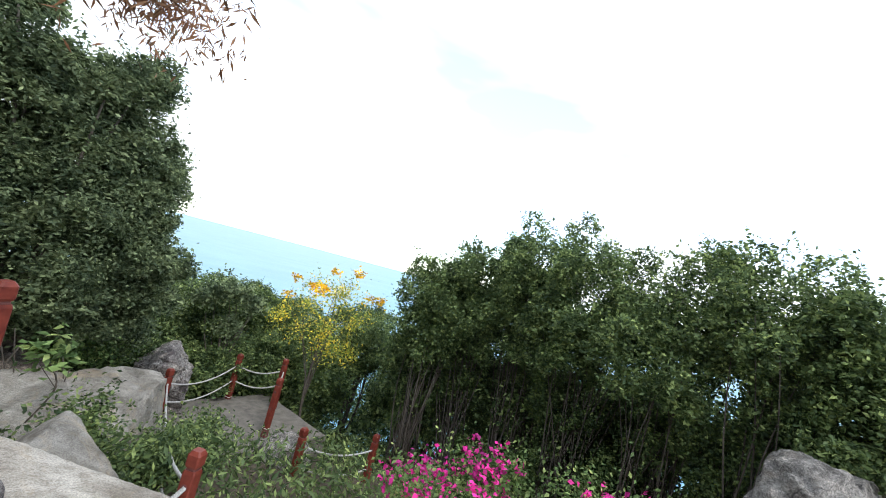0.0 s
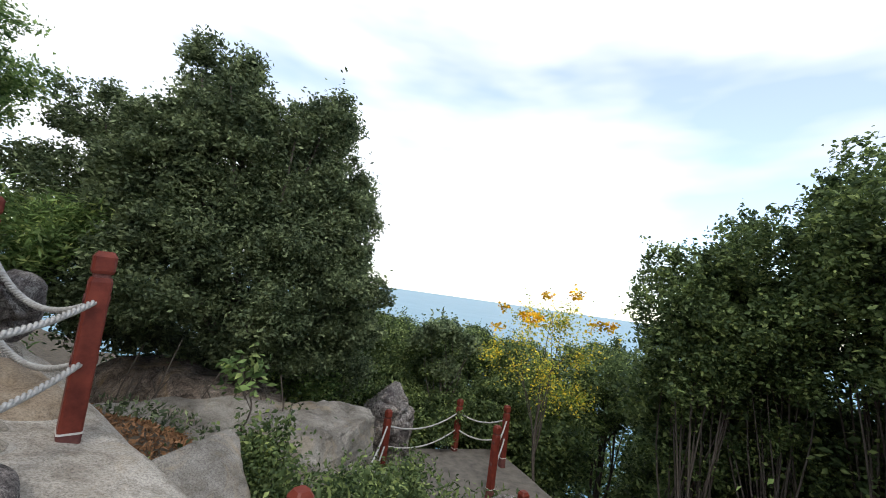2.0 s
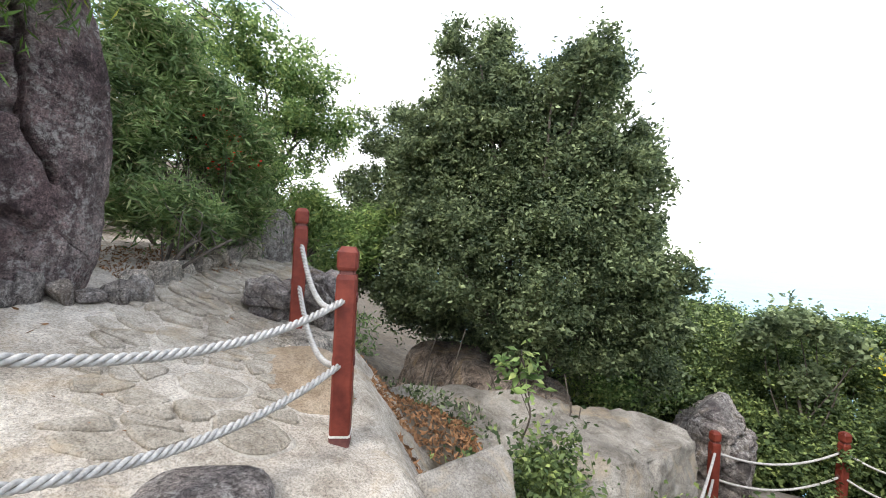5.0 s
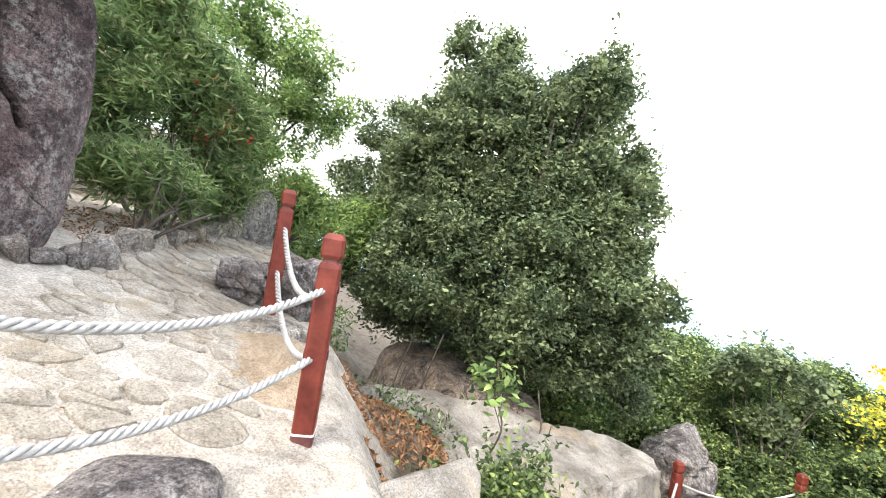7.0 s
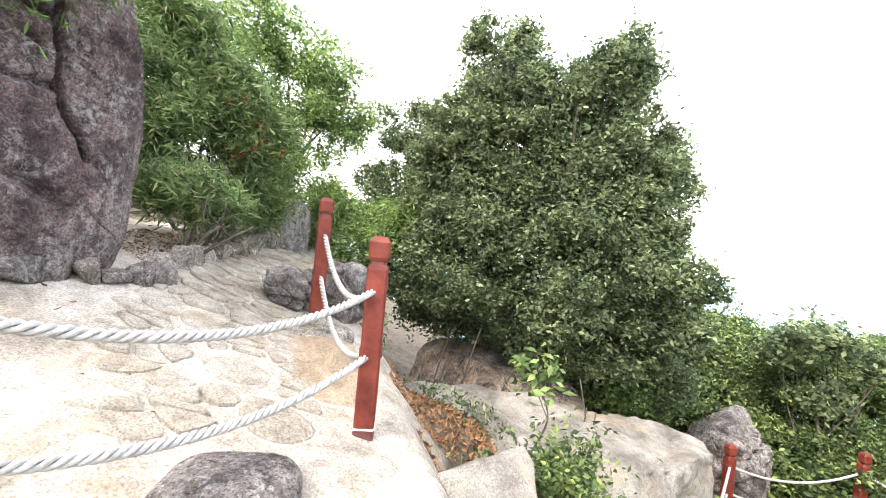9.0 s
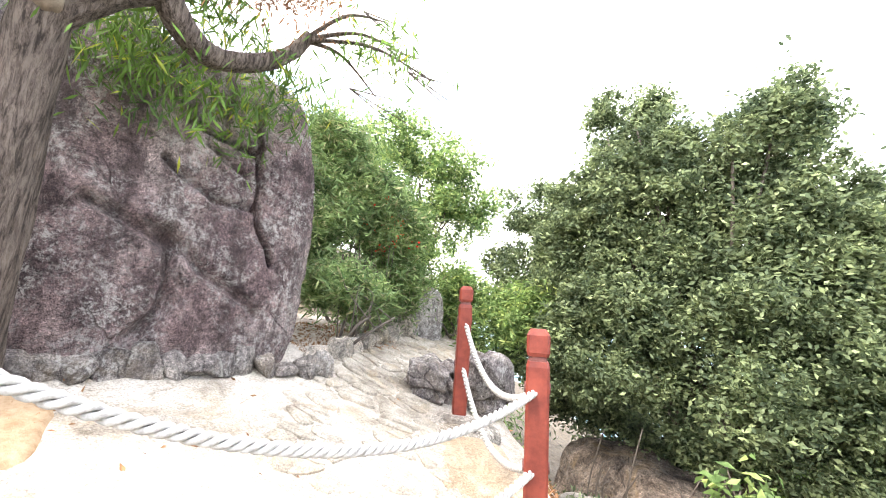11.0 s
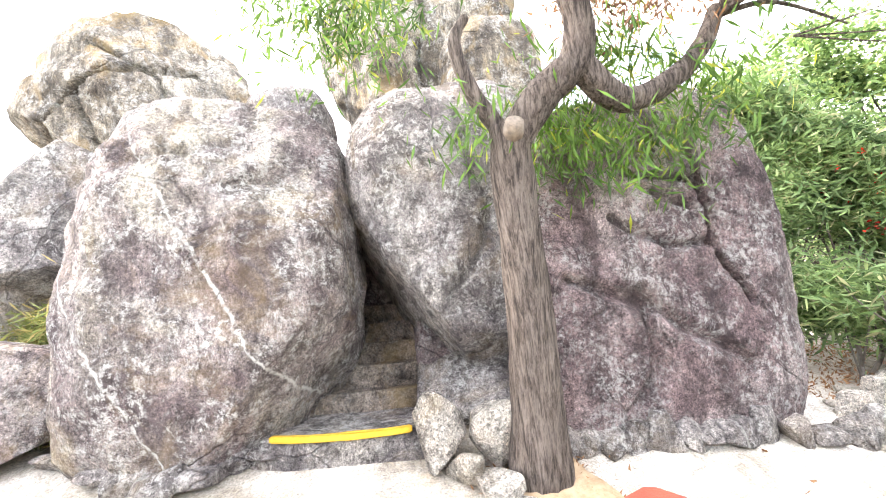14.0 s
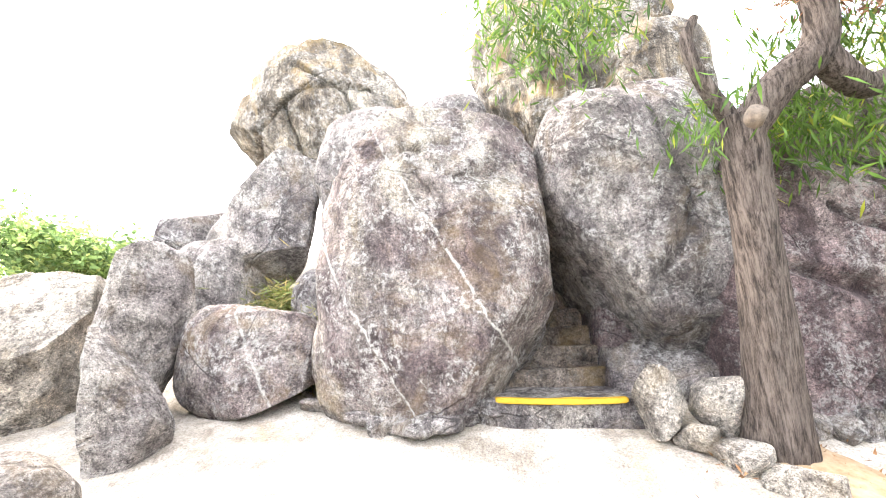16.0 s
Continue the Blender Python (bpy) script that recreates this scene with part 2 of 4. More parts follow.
M_CONC = plain_mat("weathered_concrete", (0.1, 0.09, 0.08), (0.2, 0.18, 0.155), 5, 0.9, 0.5, 0.01)
M_RED = plain_mat("red_brown_paint", (0.1, 0.018, 0.012), (0.2, 0.042, 0.026), 9, 0.5, 0.35, 0.004)
M_FOOT = plain_mat("dark_foot_paint", (0.09, 0.03, 0.03), (0.17, 0.07, 0.06), 18, 0.8, 0.4, 0.004)
M_CHALK = plain_mat("white_mortar_line", (0.5, 0.48, 0.44), (0.7, 0.68, 0.64), 30, 0.9)
M_BROWN = ground_mat("brown_sandy_rock", (0.24, 0.18, 0.125), (0.36, 0.28, 0.2), (0.45, 0.37, 0.28), 0.7)
M_LEDGE = ground_mat("grey_ledge_rock", (0.17, 0.155, 0.135), (0.28, 0.26, 0.23), (0.4, 0.375, 0.335), 0.85)
M_MORTAR = ground_mat("pale_mortar", (0.36, 0.33, 0.28), (0.5, 0.465, 0.41), (0.62, 0.585, 0.525), 0.5)
M_ROPE = plain_mat("rope_fibre", (0.26, 0.25, 0.235), (0.52, 0.51, 0.49), 35, 0.9, 0.5, 0.003)


def bark_material():
    """Bark with upright fissures."""
    mat, nt, bsdf = nodes_of("ridged_bark", 0.95)
    g = nt.nodes.new("ShaderNodeNewGeometry")
    mp = nt.nodes.new("ShaderNodeMapping")
    mp.inputs["Scale"].default_value = (1, 1, 0.12)
    nt.links.new(g.outputs["Position"], mp.inputs["Vector"])
    rid = noise_at(nt, 42, 8, 0.78, mp.outputs["Vector"], 0.35)
    col = ramp(nt, rid, [(0.41, (0.045, 0.035, 0.03)), (0.5, (0.135, 0.107, 0.09)), (0.59, (0.22, 0.18, 0.155))])
    col = mix(nt, 0.6, col, ramp(nt, noise_at(nt, 4, 6, 0.7), [(0.35, (0.6, 0.58, 0.56)), (0.65, (1.3, 1.28, 1.25))]), "MULTIPLY")
    nt.links.new(col, bsdf.inputs["Base Color"])
    bump(nt, bsdf, rid, 1.0, 0.06)
    return mat


M_BARK = bark_material()
M_CUT = plain_mat("sawn_wood", (0.1, 0.08, 0.065), (0.25, 0.2, 0.155), 25, 0.9)
M_TWIG = plain_mat("grey_twig", (0.055, 0.046, 0.038), (0.14, 0.118, 0.098), 20, 0.9)
M_YELLOW = plain_mat("worn_yellow_paint", (0.42, 0.24, 0.02), (0.62, 0.38, 0.04), 22, 0.8)
M_LITTER = plain_mat("dry_leaf_litter", (0.16, 0.075, 0.035), (0.34, 0.19, 0.095), 30, 0.9, 0.3, 0.004, 0.5)
M_SAND = plain_mat("orange_earth", (0.28, 0.18, 0.1), (0.46, 0.34, 0.22), 16, 0.95, 0.6, 0.02)
L_TREE = leaf_mat("ficus_leaf", (0.056, 0.084, 0.046), (0.18, 0.225, 0.125), (0.25, 0.31, 0.175), 0.16, 0.4)
L_BUSH = leaf_mat("shrub_leaf", (0.045, 0.078, 0.034), (0.16, 0.22, 0.088), (0.27, 0.34, 0.13), 0.16, 0.32)
L_LIGHT = leaf_mat("light_leaf", (0.085, 0.15, 0.05), (0.25, 0.36, 0.14), (0.36, 0.44, 0.17), 0.15, 0.45)
L_BAMBOO = leaf_mat("bamboo_leaf", (0.075, 0.135, 0.05), (0.25, 0.345, 0.15), (0.34, 0.34, 0.2), 0.08, 0.4)
L_WILLOW = leaf_mat("acacia_leaf", (0.05, 0.1, 0.02), (0.13, 0.23, 0.05), (0.3, 0.33, 0.05), 0.07, 0.35)
L_DEAD = leaf_mat("dead_leaf", (0.13, 0.06, 0.035), (0.26, 0.14, 0.08))
L_YELLOW = leaf_mat("yellow_leaf", (0.2, 0.28, 0.05), (0.46, 0.48, 0.1), (0.82, 0.64, 0.07), 0.3, 0.45)
L_ORANGE = leaf_mat("orange_blossom", (0.7, 0.36, 0.01), (0.85, 0.55, 0.02))
L_PINK = leaf_mat("magenta_blossom", (0.5, 0.02, 0.22), (0.75, 0.05, 0.4))
L_RED = leaf_mat("red_blossom", (0.6, 0.02, 0.015), (0.75, 0.06, 0.03))
L_GRASS = leaf_mat("grass_blade", (0.1, 0.14, 0.04), (0.24, 0.25, 0.09), (0.4, 0.32, 0.15), 0.25)


def sea_material():
    mat, nt, bsdf = nodes_of("hazy_sea", 0.35)
    n = noise_at(nt, 0.02, 5, 0.6)
    nt.links.new(ramp(nt, n, [(0.3, (0.09, 0.24, 0.33)), (0.7, (0.13, 0.3, 0.4))]), bsdf.inputs["Base Color"])
    bump(nt, bsdf, noise_at(nt, 0.6, 4, 0.6), 0.3, 0.3)
    return mat


# ---- builders ----
def link(name, verts, faces, mat, parent=None, label="", smooth=True):
    me = bpy.data.meshes.new(name)
    me.from_pydata(verts, [], faces)
    me.validate()
    me.materials.append(mat)
    if smooth:
        me.shade_smooth()
    ob = new(name, me)
    if parent:
        ob.parent = parent
    if label:
        ob["label"] = label
    return ob


def part(name, bm, material, parent=None, label="", smooth=False):
    me = bpy.data.meshes.new(name)
    bm.to_mesh(me)
    bm.free()
    me.materials.append(material)
    if smooth:
        me.shade_smooth()
    ob = new(name, me)
    if parent:
        ob.parent = parent
    if label:
        ob["label"] = label
    return ob


def thing(name, x, y, z, label, category, group="", rz=0.0):
    ob = new(name)
    ob.matrix_world = pose(x, y, z, 0, 0, rz)
    return tagged(ob, label, category, group)


def tube_arrays(points, radii, sides=8, knob=0.0, seed=0):
    """A tapered tube along points."""
    rnd = np.random.RandomState(seed)
    pts = [Vector(p) for p in points]
    verts, faces = [], []
    side = Vector((0.3, 0.9, 0.2))
    for i, p in enumerate(pts):
        d = (pts[min(i + 1, len(pts) - 1)] - pts[max(i - 1, 0)]).normalized()
        u = (side - d * side.dot(d)).normalized()
        v = d.cross(u)
        side = u
        for k in range(sides):
            a = 2 * math.pi * k / sides
            r = radii[i] * (1 + knob * (rnd.rand() - 0.5))
            verts.append(tuple(p + (u * math.cos(a) + v * math.sin(a)) * r))
    for i in range(len(pts) - 1):
        for k in range(sides):
            k2 = (k + 1) % sides
            faces.append((i * sides + k, i * sides + k2, (i + 1) * sides + k2, (i + 1) * sides + k))
    n = len(verts)
    faces.append(tuple(range(sides - 1, -1, -1)))
    faces.append(tuple(range(n - sides, n)))
    return verts, faces


def smooth_line(points, steps=6):
    """Catmull-Rom through the points."""
    p = [Vector(points[0])] + [Vector(q) for q in points] + [Vector(points[-1])]
    out = []
    for i in range(1, len(p) - 2):
        for s in range(steps):
            t = s / steps
            a, b, c, d = p[i - 1], p[i], p[i + 1], p[i + 2]
            out.append(0.5 * ((2 * b) + (c - a) * t + (2 * a - 5 * b + 4 * c - d) * t * t + (3 * b - a - 3 * c + d) * t ** 3))
    out.append(p[-2])
    return out


def join_arrays(groups):
    verts, faces = [], []
    for v, f in groups:
        n = len(verts)
        verts += list(v)
        faces += [tuple(i + n for i in q) for q in f]
    return verts, faces


def leaf_cloud(name, centres, size, mat, parent=None, label="", length=1.8, droop=0.3, seed=0, up=0.5):
    """One mesh of many folded leaves, one at each centre (N x 3)."""
    rnd = np.random.RandomState(seed)
    c = np.asarray(centres, float)
    n = len(c)
    d = rnd.normal(size=(n, 3))
    d[:, 2] = d[:, 2] * 0.6 - droop
    d /= np.linalg.norm(d, axis=1, keepdims=True)
    nn = rnd.normal(size=(n, 3)) * 0.8
    nn[:, 2] += up
    w = np.cross(d, nn)
    w /= np.linalg.norm(w, axis=1, keepdims=True) + 1e-9
    q = np.cross(w, d)
    s = size * (0.65 + 0.7 * rnd.rand(n, 1))
    ln = s * length
    base = c - d * ln * 0.5
    v = np.stack([base, base + d * ln * 0.45 + w * s * 0.5 + q * s * 0.12, base + d * ln - q * s * 0.15, base + d * ln * 0.45 - w * s * 0.5 + q * s * 0.12], 1)
    verts = v.reshape(-1, 3)
    i = np.arange(n)[:, None] * 4
    faces = np.concatenate([i + [0, 1, 2], i + [0, 2, 3]], 1).reshape(-1, 3)
    me = bpy.data.meshes.new(name)
    me.vertices.add(len(verts))
    me.vertices.foreach_set("co", verts.ravel())
    me.loops.add(faces.size)
    me.loops.foreach_set("vertex_index", faces.ravel())
    me.polygons.add(len(faces))
    me.polygons.foreach_set("loop_start", np.arange(0, faces.size, 3))
    me.polygons.foreach_set("loop_total", np.full(len(faces), 3))
    me.update()
    me.validate()
    me.materials.append(mat)
    ob = new(name, me)
    if parent:
        ob.parent = parent
    if label:
        ob["label"] = label
    return ob


def crown_points(blobs, clumps, per, spread, seed, hollow=0.55):
    """Leaf centres: clumps in the outer shell of ellipsoid blobs (x, y, z, rx, ry, rz)."""
    rnd = np.random.RandomState(seed)
    vol = np.array([b[3] * b[4] + b[4] * b[5] + b[3] * b[5] for b in blobs])
    out = []
    for b, k in zip(blobs, rnd.multinomial(clumps, vol / vol.sum())):
        d = rnd.normal(size=(k, 3))
        d /= np.linalg.norm(d, axis=1, keepdims=True)
        r = (hollow + (1.08 - hollow) * rnd.rand(k, 1) ** 0.7)
        bumpy = np.array([noise.noise(Vector(v) * 2.3 + Vector((b[0], b[1], seed))) for v in d])[:, None]
        c = np.array(b[:3]) + d * r * np.array(b[3:]) * (1 + 0.35 * bumpy)
        sp = spread * (0.5 + rnd.rand(k, 1, 1))
        pts = c[:, None] + rnd.normal(size=(k, per, 3)) * sp * 0.5
        out.append(pts.reshape(-1, 3))
    return np.concatenate(out)


def seg_dist(py, pz, line):
    best = 9.0
    for (ay, az), (by, bz) in zip(line, line[1:]):
        dy, dz = by - ay, bz - az
        t = max(0.0, min(1.0, ((py - ay) * dy + (pz - az) * dz) / (dy * dy + dz * dz + 1e-9)))
        best = min(best, math.hypot(py - ay - t * dy, pz - az - t * dz))
    return best


def boulder(name, x, y, z, sx, sy, sz, label, mat, rz=0.0, rx=0.0, ry=0.0, square=2.6, seed=0, amp=0.09, detail=5, cuts=(), crags=0.0, grooves=(), category="boulder", facets=0):
    """A weathered boulder: a rounded block with broken faces, dents and cracks; x, y, z is its centre.
    grooves: (depth, width, line of y, z offsets in metres) cut into the face towards +x."""
    bm = bmesh.new()
    bmesh.ops.create_icosphere(bm, subdivisions=detail, radius=1.0)
    off = Vector((seed * 3.1, seed * 1.7, seed * 2.3))
    rnd = random.Random(seed)
    cuts = list(cuts)
    for _ in range(facets):
        f = Vector((rnd.gauss(0, 1), rnd.gauss(0, 1), rnd.gauss(0, 1))).normalized()
        cuts.append((f.x, f.y, f.z, rnd.uniform(0.62, 0.88)))
    for v in bm.verts:
        p = v.co.normalized()
        k = (abs(p.x) ** square + abs(p.y) ** square + abs(p.z) ** square) ** (-1 / square)
        p = p * k
        for nx, ny, nz, d in cuts:
            nrm = Vector((nx, ny, nz)).normalized()
            over = p.dot(nrm) - d
            if over > 0:
                p = p - nrm * over * 0.93
        w = Vector((p.x * sx, p.y * sy, p.z * sz))
        q = w * 1.2 + off
        h = noise.fractal(q, 1.0, 2.0, 4) * amp + noise.fractal(q * 3.1, 0.8, 2.0, 5) * amp * 0.45
        if crags:
            wq = q * 0.9 + Vector((noise.noise(q * 1.7), noise.noise(q * 1.7 + Vector((5, 0, 0))), 0)) * 0.5
            cell = noise.voronoi(wq)[0]
            h -= crags * max(0.0, 0.12 - (cell[1] - cell[0])) * 1.2
            h += crags * 0.1 * (noise.cell(wq + Vector((9, 9, 9))) - 0.5)
        nrm = v.co.normalized()
        w += nrm * h * (sx + sy + sz) / 3
        if v.co.x > 0.05:
            jy = noise.noise(w * 5 + off) * 0.03
            for depth, width, line in grooves:
                dd = seg_dist(w.y + jy, w.z + jy, line)
                if dd < width:
                    w.x -= depth * (1 - dd / width)
        v.co = w
    ob = part(name, bm, mat, None, "", True)
    ob.matrix_world = pose(x, y, z, rx, ry, rz)
    return tagged(ob, label, category)


def slab_z(x, y):
    """The sloping rock slab on which the walk and the plaza lie."""
    return 0.28 * (-1.62 - max(x, -5.6)) + 0.03 * (2.82 - max(y, -5.0))


def height(x, y):
    d = (x + 1.25) * 0.73 + (y - 2.6) * 0.68
    top = slab_z(x, y) + 0.03 * noise.fractal(Vector((x * 1.1, y * 1.1, 3)), 1, 2, 4)
    if x < -6:
        top += 0.25 * (-6 - x) if x > -30 else 6.0
    low = -0.75 - 0.33 * d - max(0.0, d - 9) * 0.28 + 0.16 * noise.fractal(Vector((x * 0.5, y * 0.5, 7)), 1, 2, 4)
    low += 0.48 * math.exp(-((x + 1.9) / 1.1) ** 2 - ((y - 4.9) / 1.5) ** 2)
    k = min(1.0, max(0.0, (d + 0.08 * noise.noise(Vector((x * 2, y * 2, 1))) - 0.05) / 0.8))
    k = k * k * (3 - 2 * k)
    return max(-34.0, top * (1 - k) + min(low, top) * k)


# ---- ground, sea ----
def make_ground():
    """One sheet: fine steps near the walk, widening outwards to the horizon."""
    def axis(lo, hi, step):
        a = list(np.arange(lo, hi + 1e-6, step))
        s, p = step, hi
        while p < 4200:
            s *= 1.28
            p += s
            a.append(p)
        s, p = step, lo
        while p > -4200:
            s *= 1.28
            p -= s
            a.insert(0, p)
        return a
    xs, ys = axis(-7.5, 7.5, 0.085), axis(-6.5, 10.5, 0.085)
    verts = [(x, y, height(x, y)) for y in ys for x in xs]
    w = len(xs)
    faces = [(j * w + i, j * w + i + 1, (j + 1) * w + i + 1, (j + 1) * w + i) for j in range(len(ys) - 1) for i in range(w - 1)]
    ob = link("ground", verts, faces, M_GROUND)
    return tagged(ob, "sloping pale granite slab and dark hillside soil", "ground", kind="structure")


make_ground()
sea = link("water", [(-4500, -4500, -30), (4500, -4500, -30), (4500, 4500, -30), (-4500, 4500, -30)], [(0, 1, 2, 3)], sea_material())
tagged(sea, "hazy pale blue sea reaching the horizon", "sea", kind="structure")

# ---- great rocks round the plaza ----
boulder("boulder", -4.9, -1.12, 2.0, 0.92, 0.97, 1.47, "huge rounded granite boulder with white quartz veins", M_BOULDER, rx=-3, square=3.5, seed=1, amp=0.06, detail=6,
        cuts=((0.9, 0.35, 0.75, 1.0), (0.5, 1, -0.9, 0.93), (0.3, -0.8, 0.9, 1.05)),
        grooves=((0.1, 0.1, ((0.28, 0.66), (0.5, 0.72))), (0.05, 0.05, ((-0.2, 0.95), (0.1, 0.7), (0.35, 0.98))), (0.05, 0.035, ((-0.75, 0.72), (-0.35, 0.8), (0.2, 1.0)))))
boulder("boulder", -5.0, 0.68, 2.32, 0.78, 0.87, 1.32, "tall overhanging grey granite boulder beside the cave steps", M_ROCK2, rx=4, square=3.2, seed=2, amp=0.06, detail=6,
        cuts=((0.15, -0.8, -0.75, 0.66), (0.5, -0.1, -1, 0.95)),
        grooves=((0.06, 0.04, ((0.1, 0.95), (0.1, 0.4), (0.22, 0.1), (0.1, -0.25), (-0.15, -0.5))), (0.04, 0.03, ((-0.5, 0.35), (0.3, 0.25), (0.75, 0.1))), (0.06, 0.05, ((-0.1, -0.6), (0.4, -0.75), (0.8, -0.85)))))
boulder("boulder", -4.88, 2.03, 1.9, 0.82, 1.05, 1.45, "flat-faced purple granite monolith with a long crack", M_MONO, rx=-3, square=5.0, seed=3, amp=0.035, detail=7,
        cuts=((0, 1, 0.42, 0.86), (0, -0.3, 1, 0.9)),
        grooves=((0.16, 0.03, ((0.2, 0.95), (0.3, 0.4), (0.36, -0.02), (0.55, -0.3))), (0.12, 0.03, ((-0.25, 0.62), (0.28, 0.55))), (0.1, 0.05, ((-0.35, 0.3), (0.0, 0.08), (0.3, 0.12))),
                 (0.09, 0.05, ((-0.25, -0.2), (0.1, -0.5), (0.5, -0.72))), (0.12, 0.07, ((-0.7, -0.12), (-0.18, -0.3), (-0.15, -0.75), (-0.3, -0.95))), (0.07, 0.04, ((-0.1, 0.5), (0.2, 0.35))), (0.06, 0.25, ((-0.75, 0.4), (-0.45, 0.1)))))
boulder("boulder", -6.05, 0.5, 4.75, 0.85, 1.2, 2.2, "leaning pale rock pinnacle above the cave", M_TOPROCK, rz=8, rx=6, square=6, seed=4, amp=0.07, detail=6, facets=12, grooves=((0.16, 0.06, ((-0.9, -0.9), (0.7, -1.1))), (0.14, 0.05, ((-0.15, -1.8), (-0.1, -0.4), (0.2, 1.2))), (0.12, 0.06, ((-0.6, -1.4), (0.7, -1.3)))))
boulder("boulder", -5.4, 1.25, 4.0, 0.5, 0.52, 0.6, "rounded pale boulder wedged under the pinnacle", M_TOPROCK, square=3.4, seed=5, amp=0.08)
boulder("boulder", -6.0, -2.75, 4.2, 0.95, 1.3, 1.05, "angular broken rock on the boulder pile", M_TOPROCK, rz=5, rx=24, square=6, seed=6, amp=0.08, detail=6, facets=16, cuts=((0.2, -0.7, 0.7, 0.8), (0.9, -0.3, -0.4, 0.7)), grooves=((0.2, 0.05, ((-0.9, -0.1), (-0.2, 0.15), (0.8, 0.1))), (0.16, 0.05, ((-0.2, 0.15), (-0.3, -0.7))), (0.12, 0.04, ((0.1, 0.6), (0.5, 0.0), (0.4, -0.6)))))
boulder("boulder", -5.85, -0.95, 3.85, 0.5, 0.45, 0.42, "low rounded rock resting behind the huge boulder", M_ROCK2, rx=6, square=3, seed=14, amp=0.09)
boulder("boulder", -5.5, -1.72, 3.05, 0.6, 0.72, 0.95, "grey rock shoulder standing behind the huge boulder", M_ROCK2, rx=-8, square=3.4, seed=34, amp=0.08, facets=6)
boulder("boulder", -5.3, -3.02, 2.62, 0.55, 0.6, 0.92, "slanted pale granite block on the pile", M_ROCK2, rz=8, rx=-22, square=6, seed=7, amp=0.06, detail=6, facets=10)
boulder("boulder", -5.4, -3.95, 2.5, 0.5, 0.38, 0.6, "grey granite block on the pile", M_ROCK2, rz=-10, square=5, seed=8, amp=0.07, facets=9)
boulder("boulder", -5.0, -3.38, 1.85, 0.42, 0.42, 0.66, "low rounded pale boulder", M_ROCK2, square=3.2, seed=9, amp=0.08)
boulder("boulder", -5.0, -2.25, 1.75, 0.3, 0.3, 0.4, "small grey rock filling the gap of the pile", M_ROCK2, seed=15, amp=0.08)
boulder("boulder", -4.5, -2.66, 1.32, 0.36, 0.56, 0.46, "long low rust-stained boulder at the plaza edge", M_BOULDER, rz=-8, rx=-9, square=4, seed=10, amp=0.08, detail=6, facets=4)
boulder("boulder", -3.75, -3.12, 1.1, 0.3, 0.28, 0.6, "pointed grey granite rock at the plaza edge", M_ROCK2, rz=25, rx=20, square=2.6, seed=11, amp=0.08, detail=6, facets=10, cuts=((0.2, 0.8, 0.6, 0.55), (0.3, -0.8, 0.5, 0.6)))
boulder("boulder", -4.15, -3.42, 1.55, 0.32, 0.32, 0.9, "tall pointed pale rock", M_ROCK2, rz=-15, rx=-8, square=2.6, seed=16, amp=0.08, detail=6, facets=10, cuts=((0.2, 0.8, 0.6, 0.55), (0.3, -0.8, 0.4, 0.65)))
boulder("boulder", -4.3, -4.6, 1.4, 0.75, 0.75, 0.75, "broad pale weathered rock", M_STONE, square=4, seed=12, amp=0.1, detail=6, facets=10)
boulder("boulder", -2.72, -2.85, 0.7, 0.34, 0.42, 0.38, "pale rock lying on the plaza", M_ROCK2, seed=13, amp=0.1)
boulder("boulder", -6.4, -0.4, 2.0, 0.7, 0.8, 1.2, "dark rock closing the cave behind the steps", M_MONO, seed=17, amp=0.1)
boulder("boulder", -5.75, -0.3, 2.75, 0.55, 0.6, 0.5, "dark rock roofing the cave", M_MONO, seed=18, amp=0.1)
# added filler: closes the bright gap between steps and low grey rock
boulder("boulder", -5.25, 0.5, 1.3, 0.42, 0.24, 0.6, "added dark rock filling the gap beside the cave steps", M_MONO, square=4, seed=33, amp=0.08)
boulder("boulder", -4.85, 0.8, 1.0, 0.42, 0.55, 0.4, "low grey rock under the overhanging boulder", M_ROCK2, square=4, seed=19, amp=0.08, facets=6)
for i, (sy, sz, r) in enumerate(((0.38, 1.0, 0.2), (0.72, 0.96, 0.17))):
    boulder("stone", -4.1 + 0.05 * i, sy, sz, 0.16, r * 0.85, r * 1.15, "pale angular stone wedged beside the trunk", M_STONE, rx=8 - 16 * i, square=9, seed=90 + i, amp=0.03, detail=5, facets=14, category="stone")
for i, (sx, sy, ln) in enumerate(((-4.13, 0.4, 0.14), (-3.97, 0.53, 0.12), (-3.8, 0.66, 0.16), (-3.58, 0.83, 0.17))):
    boulder("kerb_stone", sx, sy, slab_z(sx, sy) + 0.05, 0.085, ln, 0.1, "rough pale kerb stone round the tree", M_STONE, rz=-52 + 5 * (i % 2), square=6, seed=95 + i, amp=0.08, detail=5, facets=8, category="kerb stone")
for i in range(13):
    t = i / 12
    sx, sy = -4.14 + 0.12 * t + 0.04 * random.uniform(-1, 1), 1.15 + 1.95 * t
    boulder("footing_stone", sx, sy, slab_z(sx, sy) + 0.06, 0.1, random.uniform(0.05, 0.15), random.uniform(0.05, 0.17), "small weathered footing stone under the monolith", M_ROCK2, rz=random.uniform(-30, 30), rx=random.uniform(-25, 25), square=6, seed=100 + i, amp=0.1, detail=4, facets=7, category="stone")
